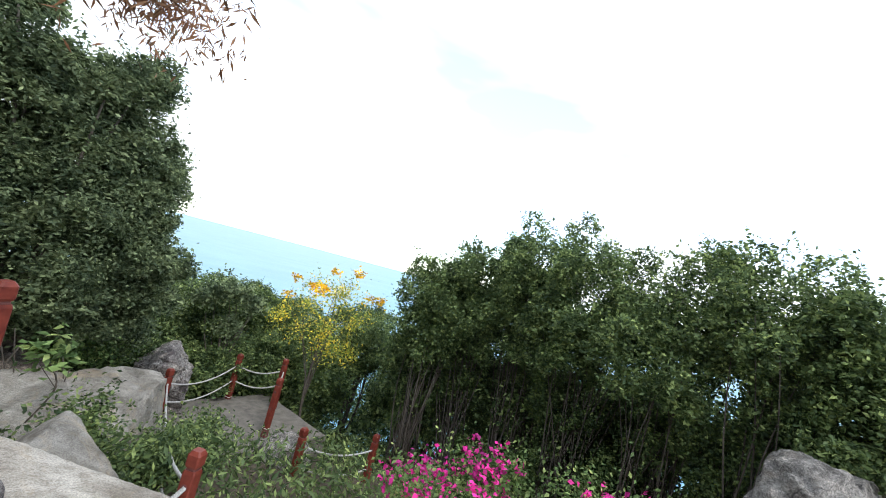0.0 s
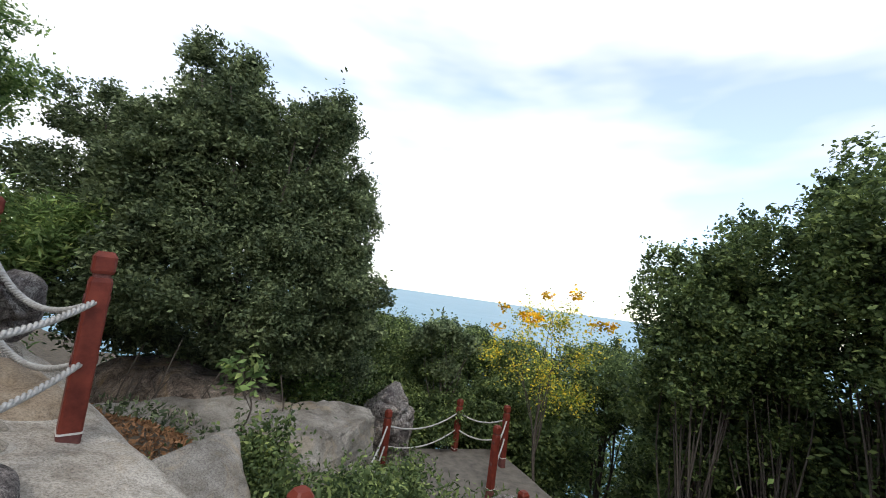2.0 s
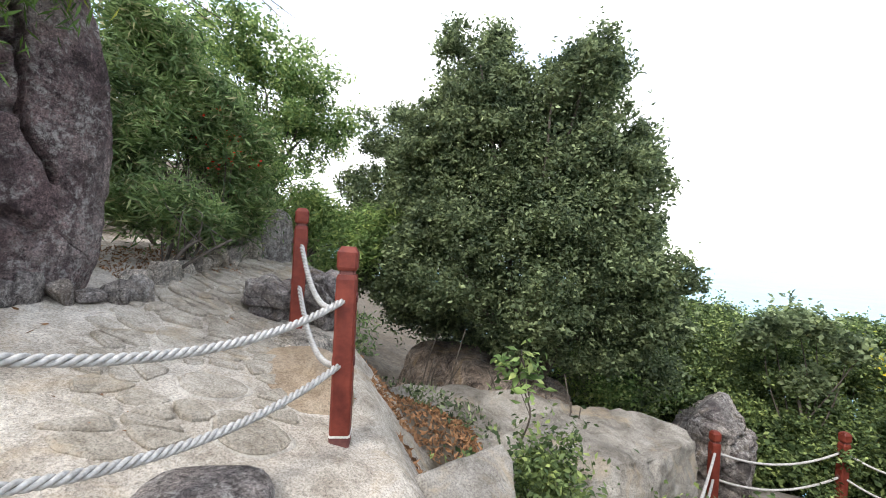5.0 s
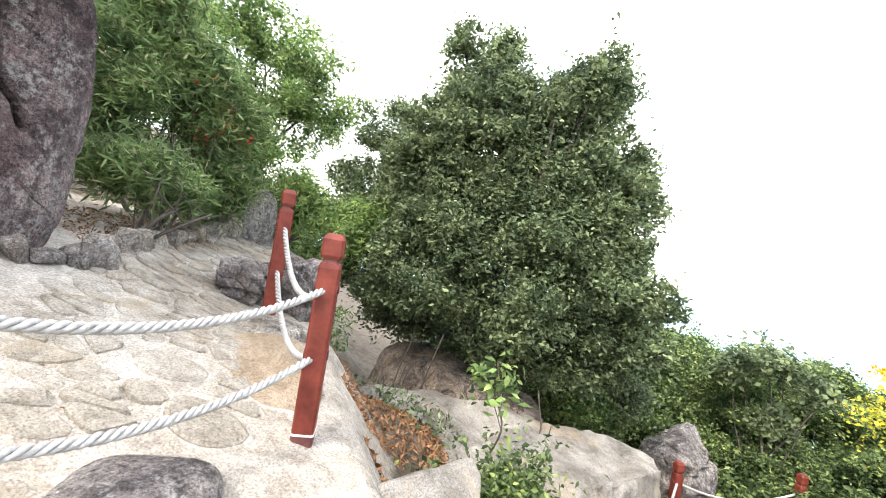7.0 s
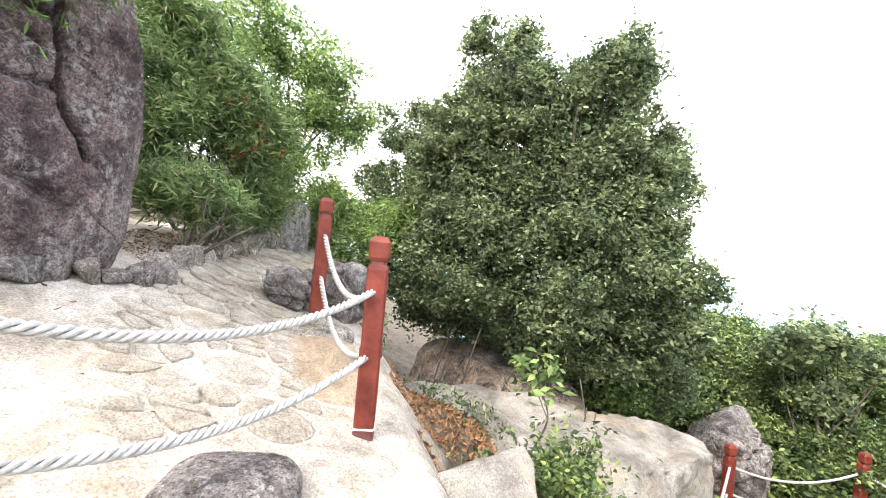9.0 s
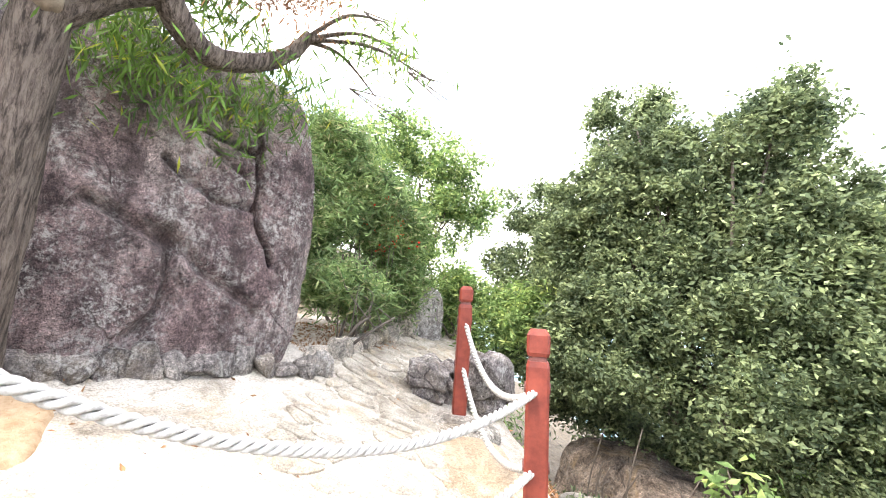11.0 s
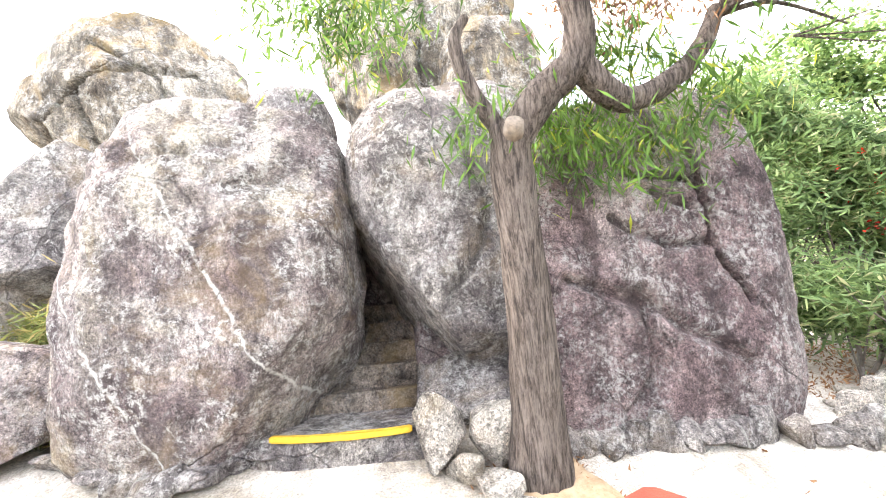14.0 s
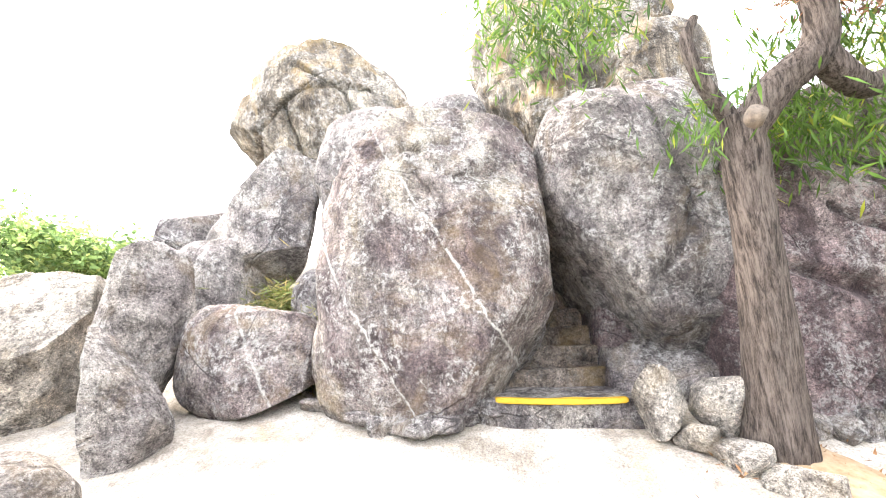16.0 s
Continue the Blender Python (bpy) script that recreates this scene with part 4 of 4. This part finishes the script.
tree("tree", (-4.0, 8.0, 0.2), [(-4.1, 8.0, 3.4, 0.65, 0.6, 0.55), (-3.3, 7.8, 2.75, 0.65, 0.6, 0.55), (-4.2, 7.7, 2.0, 0.95, 0.7, 0.7), (-3.3, 7.4, 1.5, 0.9, 0.6, 0.7), (-3.4, 7.0, 0.7, 0.8, 0.5, 0.6)], 0.08, L_TREE, 0.037, 3000, 14, "small dark green broadleaf tree behind the path", seed=32, spread=0.1, hollow=0.6, split=22, sprigs=50, lobe=0.28)
tree("tree", (-6.8, 7.2, 0.8), [(-6.6, 6.2, 4.9, 0.95, 0.9, 0.55), (-6.0, 7.2, 4.5, 0.9, 0.85, 0.5), (-7.2, 6.0, 4.0, 1.2, 1.1, 0.75), (-5.7, 8.0, 3.75, 0.95, 0.85, 0.5), (-6.3, 7.0, 3.7, 1.0, 0.9, 0.6), (-6.4, 7.4, 3.05, 1.3, 0.9, 0.65), (-6.6, 7.0, 2.2, 1.2, 0.9, 0.6)], 0.06, L_LIGHT, 0.04, 2600, 14, "airy light green tree above the path", seed=33, spread=0.14, hollow=0.5, split=16, sprigs=60, lobe=0.28)
tree("shrub", (-5.4, 4.5, 0.9), [(-5.6, 4.2, 3.5, 0.5, 0.55, 0.55), (-5.4, 4.6, 2.9, 0.55, 0.55, 0.5), (-5.1, 4.95, 2.35, 0.45, 0.5, 0.4), (-5.6, 3.9, 2.5, 0.45, 0.4, 0.6), (-5.3, 5.3, 1.75, 0.45, 0.55, 0.45)], 0.05, L_BAMBOO, 0.022, 2300, 22, "tall feathery shrub with red blossoms beside the monolith", "shrub", seed=34, spread=0.24, length=5.5, hollow=0.3, split=8, stems=4)
tree("shrub", (-4.6, 3.75, 0.8), [(-4.6, 3.75, 1.52, 0.36, 0.38, 0.18), (-4.8, 4.3, 1.3, 0.28, 0.32, 0.18)], 0.035, L_BAMBOO, 0.02, 420, 22, "low feathery bamboo-like bush beside the path", "shrub", seed=35, spread=0.2, length=6.5, hollow=0.2, split=4, sprigs=0, stems=5)
tree("shrub", (-5.2, 6.9, 0.7), [(-5.0, 6.9, 1.5, 0.9, 0.5, 0.6), (-4.2, 6.6, 1.2, 0.7, 0.5, 0.6), (-6.2, 6.4, 1.4, 0.8, 0.6, 0.7)], 0.05, L_LIGHT, 0.03, 900, 20, "light green hedge-like shrub behind the standing stone", "shrub", seed=36, spread=0.24, length=4.0, hollow=0.3)
SEA_SHRUBS = ((2.7, 11.0, -0.3, 1.1, 0.7), (4.6, 11.6, -0.4, 1.1, 0.8), (3.2, 14.5, -1.0, 1.6, 0.9), (1.2, 10.3, -0.2, 0.9, 0.9), (6.6, 11.2, -0.8, 1.3, 0.9), (7.6, 8.6, -0.4, 1.2, 1.0), (1.8, 10.0, -1.3, 1.0, 0.8), (3.6, 10.4, -1.4, 1.1, 0.8), (5.7, 9.7, -1.5, 1.1, 0.8), (0.2, 9.5, -1.0, 0.9, 0.8),
              (5.5, 4.3, 1.5, 0.8, 1.1), (5.9, 3.2, 2.1, 0.9, 1.25), (6.0, 2.0, 2.75, 0.9, 1.35), (5.7, 0.8, 2.5, 0.9, 1.25), (5.5, -0.6, 2.55, 0.95, 1.2), (5.3, -1.9, 2.7, 0.95, 1.25), (5.3, -3.2, 2.2, 0.95, 1.1), (5.2, -4.6, 1.9, 1.0, 1.1))
for i, (bx, by, bz, br, bh) in enumerate(SEA_SHRUBS):
    rr = random.Random(i)
    blobs = [(bx, by, bz, br * 1.15, br * 1.15, bh), (bx + rr.uniform(-0.4, 0.4), by + rr.uniform(-0.6, 0.6), bz - bh * 0.7, br * 1.05, br * 1.15, bh * 0.7), (bx + 0.2, by + rr.choice((-0.9, 0.9)) * br, bz - bh * rr.uniform(0.1, 0.5), br * 0.6, br * 0.7, bh * 0.6)]
    if i > 9:
        blobs.append((bx + 0.6, by + rr.uniform(-0.4, 0.4), bz - bh * 1.9, br * 0.75, br * 0.85, bh * 0.6))
        blobs.append((bx + 0.9, by + rr.uniform(-0.4, 0.4), bz - bh * 2.8, br * 0.8, br * 0.95, bh * 0.6))
    tree("shrub", (bx + 0.3, by, height(bx + 0.3, by) - 0.1), blobs, 0.07, L_BUSH, 0.04, 2600, 15, "dense dark green seaside shrub with bare lower stems", "shrub", seed=40 + i, spread=0.1, hollow=0.6, split=24, sprigs=80, stems=4, lobe=0.27)
for i, (bx, by, bz, br, bh) in enumerate(((8.6, 5.8, -1.2, 1.5, 1.3), (9.2, 3.0, -1.0, 1.6, 1.6), (9.0, 0.2, -0.8, 1.6, 1.7), (8.6, -2.6, -0.6, 1.6, 1.7), (8.2, -5.2, -0.4, 1.6, 1.7), (6.9, -3.2, 0.5, 1.2, 1.1), (7.0, -0.6, 0.45, 1.2, 1.1), (7.1, 2.0, 0.45, 1.2, 1.1), (6.7, 4.2, 0.2, 1.2, 1.1), (2.9, 9.7, -2.2, 0.8, 0.6), (4.9, 9.4, -2.1, 0.8, 0.6), (6.1, 8.2, -2.0, 0.8, 0.7), (10.5, 8.5, -2.2, 1.8, 1.4), (7.5, 15.5, -3.2, 2.2, 1.4), (11.0, 13.0, -3.6, 2.2, 1.6))):
    tree("shrub", (bx, by, height(bx, by) - 0.1), [(bx, by, bz, br, br, bh), (bx + 0.3, by + 0.6, bz - bh, br, br, bh * 0.8)], 0.06, L_BUSH, 0.065, 1200, 17, "dark green shrub lower on the seaward slope", "shrub", seed=160 + i, spread=0.34, hollow=0.3, split=7, sprigs=12, stems=3)
tree("shrub", (-6.99, -7.44, 0.6), [(-6.99, -7.44, 3.05, 0.9, 0.9, 0.45), (-7.59, -8.44, 2.95, 0.9, 0.9, 0.4)], 0.06, L_LIGHT, 0.05, 600, 16, "sunlit yellow-green shrub beyond the boulder pile", "shrub", seed=176, spread=0.3, hollow=0.3, stems=3)
tree("shrub", (-5.0, -3.11, 1.37), [(-4.98, -3.41, 1.74, 0.22, 0.34, 0.2), (-4.95, -2.71, 1.70, 0.18, 0.2, 0.22)], 0.01, L_GRASS, 0.012, 320, 14, "dry grass and weeds rooted on the rust-stained boulder", "grass", seed=177, spread=0.16, hollow=0.1, length=12.0, split=4, sprigs=0, stems=3)
tree("shrub", (0.9, 8.9, -2.6), [(0.6, 8.9, -0.9, 0.8, 0.6, 0.7), (0.0, 8.3, -0.8, 0.8, 0.6, 0.7)], 0.05, L_LIGHT, 0.04, 700, 16, "bright green shrub between the tree and the cracked rock", "shrub", seed=175, spread=0.24, hollow=0.3, stems=3)
tree("shrub", (-0.6, 4.3, -1.25), [(-0.6, 4.35, -0.72, 0.3, 0.3, 0.42), (-0.2, 4.1, -1.1, 0.7, 0.5, 0.35), (0.55, 4.6, -1.25, 0.7, 0.5, 0.4), (-1.05, 4.0, -1.0, 0.4, 0.35, 0.3), (1.25, 5.2, -1.5, 0.5, 0.5, 0.4)], 0.02, L_BUSH, 0.035, 800, 16, "leafy weeds growing below the ledge", "shrub", seed=61, spread=0.24, hollow=0.2)
tree("shrub", (-1.0, 5.0, -0.7), [(-1.0, 4.95, 0.05, 0.22, 0.2, 0.2)], 0.012, L_LIGHT, 0.06, 26, 4, "young sapling with bright broad leaves", "sapling", seed=62, spread=0.2, hollow=0.2, length=2.2, split=0, sprigs=0)
tree("tree", (5.15, 7.35, -3.0), [(4.85, 7.2, 0.95, 0.85, 0.8, 0.55), (5.3, 6.8, 0.5, 0.85, 0.8, 0.6), (4.45, 7.75, 0.1, 0.75, 0.7, 0.5), (5.0, 7.15, -0.4, 0.9, 0.8, 0.5)], 0.035, L_YELLOW, 0.036, 250, 12, "thin tree with yellow autumn leaves", seed=60, spread=0.26, hollow=0.1, sprigs=26, split=9, lobe=0.3)
tree("tree", (3.3, 9.6, -2.9), [(3.35, 9.45, 0.35, 0.6, 0.5, 0.3), (2.85, 9.6, 0.05, 0.4, 0.4, 0.24), (3.95, 9.3, 0.0, 0.35, 0.4, 0.25), (3.5, 9.5, -0.75, 0.5, 0.5, 0.25)], 0.04, L_TREE, 0.06, 230, 13, "small round-headed tree with gaps showing the sea", seed=59, spread=0.16, hollow=0.4, sprigs=14, split=9, lobe=0.32)


def hanging_roots():
    """Thin roots and bare saplings in the shade under the tree."""
    rnd = random.Random(9)
    root = thing("root_thicket", -1.4, 6.4, -0.6, "thin bare roots and stems under the dark tree", "roots")
    for _ in range(26):
        x, y = rnd.uniform(-1.4, 1.3), rnd.uniform(-0.25, 0.5)
        z0 = height(x - 1.4, y + 6.4) + 0.55
        line = smooth_line([(x, y, z0), (x + rnd.uniform(-0.12, 0.12), y, z0 + 0.5), (x + rnd.uniform(-0.25, 0.25), y + rnd.uniform(-0.1, 0.2), z0 + rnd.uniform(0.8, 1.5))], 4)
        v, f = tube_arrays(line, [0.014 * (1 - 0.5 * i / len(line)) for i in range(len(line))], 6)
        link("root", v, f, M_TWIG, root)


hanging_roots()


def low_growth(name, label, x0, x1, y0, y1, n, size, mat, seed, keep, tall=0.35, length=3.0):
    """Loose undergrowth that follows the ground."""
    rnd = np.random.RandomState(seed)
    pts = []
    while len(pts) < n:
        x, y = rnd.uniform(x0, x1), rnd.uniform(y0, y1)
        if keep(x, y) and noise.noise(Vector((x * 0.9, y * 0.9, seed))) > -0.25:
            pts.append((x, y, height(x, y) + tall * rnd.rand() ** 1.5))
    ob = leaf_cloud(name, pts, size, mat, None, "", length, -0.8, seed)
    return tagged(ob, label, "undergrowth", kind="stuff")


def beyond(x, y):
    return (x + 1.25) * 0.73 + (y - 2.6) * 0.68


low_growth("undergrowth", "dark green scrub covering the seaward slope", -0.5, 9.0, -5.0, 13.0, 26000, 0.04, L_BUSH, 81, lambda x, y: beyond(x, y) > 1.1 and not (1.3 < x < 5.0 and 5.9 < y < 8.9) and not (-2.4 < x < 0.8 and 4.6 < y < 6.8), 0.7)
low_growth("undergrowth", "dark green scrub on the far seaward slope", 6.0, 22.0, -8.0, 24.0, 16000, 0.09, L_BUSH, 82, lambda x, y: beyond(x, y) > 6, 1.6)
low_growth("leaf_litter", "orange-brown dry leaves fallen below the rail", -3.4, -0.9, 3.2, 6.6, 3600, 0.026, M_LITTER, 83, lambda x, y: 0.35 + 0.3 * noise.noise(Vector((x * 2, y * 2, 4))) < beyond(x, y) < 1.9, 0.03, 3.5)
low_growth("undergrowth", "shaded weeds and seedlings under the dark tree", -3.4, -1.2, 4.9, 7.0, 1500, 0.03, L_TREE, 88, lambda x, y: beyond(x, y) > 0.9, 0.3, 2.5)
low_growth("leaf_litter", "brown fallen leaves on the shaded slope", -3.4, 0.2, 4.6, 7.2, 5200, 0.022, M_LITTER, 89, lambda x, y: beyond(x, y) > 1.2, 0.03, 3.0)
low_growth("leaf_litter", "few dry leaves scattered on the slab", -4.6, -1.3, 0.2, 3.8, 60, 0.02, M_LITTER, 84, lambda x, y: beyond(x, y) < 0.0, 0.01, 3.0)
low_growth("dry_grass", "dry grass and weeds between the piled boulders", -5.2, -4.6, -3.2, -2.0, 4200, 0.008, L_GRASS, 85, lambda x, y: True, 0.75, 18.0)
low_growth("undergrowth", "shaded green undergrowth below the hillside trees", -9.0, -4.6, 5.9, 9.0, 6000, 0.04, L_BAMBOO, 86, lambda x, y: True, 0.9, 4.0)
low_growth("orange_needles", "orange-brown needles under the bamboo-like bush", -5.4, -4.5, 3.3, 5.0, 1500, 0.012, M_LITTER, 87, lambda x, y: True, 0.03, 4.0)


def blossoms(name, label, blobs, size, mat, n, per, seed, parent=None, length=1.4):
    pts = crown_points(blobs, n, per, 0.08, seed, 0.4)
    ob = leaf_cloud(name, pts, size, mat, parent, "", length, 0.0, seed)
    return ob if parent else tagged(ob, label, "blossoms", kind="stuff")


blossoms("orange_blossoms", "orange-yellow leaf tips of the thin tree", [(5.2, 6.8, 1.62, 0.16, 0.15, 0.1), (4.75, 7.2, 1.5, 0.16, 0.15, 0.08), (3.85, 7.7, 0.7, 0.2, 0.15, 0.07), (4.1, 7.9, 1.15, 0.16, 0.12, 0.06), (5.5, 6.3, 1.05, 0.3, 0.2, 0.12), (4.6, 7.5, 1.0, 0.3, 0.2, 0.12)], 0.055, L_ORANGE, 75, 8, 63)
blossoms("red_blossoms", "small red blossoms in the feathery shrub", [(-5.0, 4.6, 2.6, 0.25, 0.4, 0.35), (-4.85, 4.9, 2.2, 0.2, 0.3, 0.3)], 0.026, L_RED, 22, 6, 64)
tree("shrub", (1.6, 0.9, -0.95), [(1.3, 0.9, -0.15, 0.5, 0.4, 0.3), (1.9, 0.35, 0.0, 0.5, 0.5, 0.38), (2.0, -0.6, 0.1, 0.5, 0.5, 0.3), (2.1, -1.2, 0.25, 0.4, 0.4, 0.3)], 0.02, L_LIGHT, 0.03, 420, 14, "bougainvillea shrub with light green leaves", "shrub", seed=65, spread=0.22, hollow=0.3)
blossoms("magenta_blossoms", "magenta bougainvillea blossoms", [(1.3, 0.85, 0.0, 0.5, 0.35, 0.22), (1.8, 0.4, 0.22, 0.4, 0.35, 0.3), (2.0, -0.75, 0.42, 0.25, 0.25, 0.12), (2.1, -1.3, 0.55, 0.2, 0.25, 0.12)], 0.045, L_PINK, 95, 8, 66)

# ---- acacia tree on the plaza ----
def acacia():
    o = Vector((-3.92, 0.9, 0.7))
    root = thing("tree", *o, "ridged grey-brown acacia with a sawn stub and curving limbs", "tree")

    def limb(points, r0, r1, nm, label="", sides=40, flare=0.0):
        line = smooth_line([tuple(Vector(p) - o) for p in points], 14)
        v, f = tube_arrays(line, [r0 + (r1 - r0) * i / (len(line) - 1) + flare * math.exp(-i / 9) for i in range(len(line))], sides)
        out = []
        for i, p in enumerate(v):
            c = line[i // sides]
            a = 2 * math.pi * (i % sides) / sides
            ridge = abs(noise.noise(Vector((math.cos(a) * 4.5, math.sin(a) * 4.5, (i // sides) * 0.16))))
            k = 1 + 0.16 * ridge + 0.1 * noise.noise(Vector((math.cos(a), math.sin(a), (i // sides) * 0.12 + 7)))
            out.append(tuple(c + (Vector(p) - c) * k))
        return link(nm, out, f, M_BARK, root, label)
    limb([(-3.97, 0.93, 0.5), (-3.88, 0.95, 0.95), (-3.8, 0.96, 1.6), (-3.72, 0.94, 2.2), (-3.64, 0.93, 2.7)], 0.128, 0.11, "trunk", flare=0.14)
    limb([(-3.66, 0.93, 2.6), (-3.58, 1.12, 2.84), (-3.5, 1.32, 3.02), (-3.46, 1.34, 3.35), (-3.4, 1.15, 3.9), (-3.2, 0.9, 4.4)], 0.105, 0.06, "limb")
    limb([(-3.5, 1.3, 3.05), (-3.58, 1.5, 2.86), (-3.66, 1.72, 2.84), (-3.66, 2.02, 2.98), (-3.67, 2.24, 3.2), (-3.67, 2.36, 3.42)], 0.085, 0.045, "limb", sides=28)
    limb([(-3.68, 0.9, 2.68), (-3.62, 0.74, 2.92), (-3.59, 0.66, 3.2), (-3.6, 0.74, 3.38)], 0.055, 0.026, "limb", sides=20)
    ends = ((2.9, 3.75, -3.3), (3.1, 3.5, -3.2), (3.25, 3.3, -3.05), (3.0, 3.15, -3.5))
    for ty, tz, tx in ends:
        limb([(-3.67, 2.32, 3.36), (-3.6 + (tx + 3.6) * 0.5, (2.32 + ty) / 2 - 0.05, (3.36 + tz) / 2 + 0.1), (tx, ty, tz)], 0.022, 0.005, "twig", sides=8)
        for sy, sz in ((0.35, 0.12), (0.42, -0.1), (0.25, -0.2)):
            limb([(tx - 0.12, ty - 0.22, tz + 0.02), (tx, ty + sy * 0.4, tz + sz * 0.6), (tx + 0.08, ty + sy, tz + sz)], 0.007, 0.002, "twig", sides=5)
    limb([(-3.4, 1.15, 3.9), (-2.6, 1.0, 3.9), (-2.27, 1.00, 3.52), (-1.95, 1.00, 3.10)], 0.03, 0.006, "twig", sides=8)
    # sawn stub facing the walk
    bm = bmesh.new()
    bmesh.ops.create_cone(bm, cap_ends=True, segments=20, radius1=0.062, radius2=0.05, depth=0.1, matrix=Matrix.Translation(Vector((-3.54, 0.93, 2.64)) - o) @ Matrix.Rotation(radians(62), 4, "Y"))
    part("sawn_stub", bm, M_CUT, root, "pale sawn branch stub", True)
    green = crown_points([(-3.95, 1.55, 2.66, 0.25, 0.4, 0.26), (-3.92, 1.98, 2.7, 0.22, 0.35, 0.28), (-3.9, 1.25, 2.8, 0.2, 0.3, 0.22), (-3.85, -0.1, 3.75, 0.5, 0.6, 0.45), (-3.85, 2.25, 2.98, 0.25, 0.35, 0.25), (-3.8, 1.65, 3.2, 0.22, 0.4, 0.2), (-3.75, 0.72, 2.7, 0.12, 0.2, 0.2), (-3.3, 2.8, 3.4, 0.25, 0.4, 0.15)], 330, 16, 0.24, 71, 0.2) - np.array(o)
    leaf_cloud("crown", green, 0.016, L_WILLOW, root, "narrow drooping bright green leaves", length=7.5, droop=1.4, seed=71)
    dead = crown_points([(-3.45, 1.65, 3.5, 0.3, 0.4, 0.22), (-3.4, 2.05, 3.6, 0.25, 0.3, 0.2), (-3.3, 1.3, 3.75, 0.3, 0.4, 0.2), (-1.95, 1.00, 3.05, 0.36, 0.28, 0.12)], 520, 16, 0.2, 72, 0.2) - np.array(o)
    leaf_cloud("dead_foliage", dead, 0.011, L_DEAD, root, "withered purple-brown leaves", length=6.0, droop=1.0, seed=72)
    return root


acacia()
# earth round the tree
def earth_bed(cx, cy, r):
    """A shallow irregular patch of sandy earth, a little proud of the slab."""
    rnd, n = random.Random(21), 40
    verts = [(cx, cy, slab_z(cx, cy) + 0.05)]
    for q, up in ((0.55, 0.045), (0.85, 0.03), (1.0, -0.03)):
        for k in range(n):
            t = 2 * math.pi * k / n
            w = r * q * (1 + 0.14 * math.sin(2 * t + 1) + 0.08 * math.sin(5 * t))
            x, y = cx + w * math.cos(t), cy + w * 0.8 * math.sin(t)
            verts.append((x, y, slab_z(x, y) + up + 0.012 * rnd.random()))
    faces = [(0, 1 + k, 1 + (k + 1) % n) for k in range(n)]
    faces += [(1 + a * n + k, 1 + (a + 1) * n + k, 1 + (a + 1) * n + (k + 1) % n, 1 + a * n + (k + 1) % n) for a in range(2) for k in range(n)]
    return tagged(link("earth_bed", verts, faces, M_SAND), "orange sandy earth round the foot of the tree", "earth", kind="structure")


earth_bed(-3.72, 1.02, 0.42)
bed = crown_points([(-3.88, 0.95, 0.0, 0.35, 0.3, 0.01)], 60, 12, 0.2, 73, 0.0)
tagged(leaf_cloud("needle_litter", [(x, y, slab_z(x, y) + 0.03 + 0.01 * random.random()) for x, y, z in bed], 0.012, M_LITTER, None, "", 4.0, 0.0, 73, 2.0), "orange needles on the earth round the tree", "leaf litter", kind="stuff")
paving()
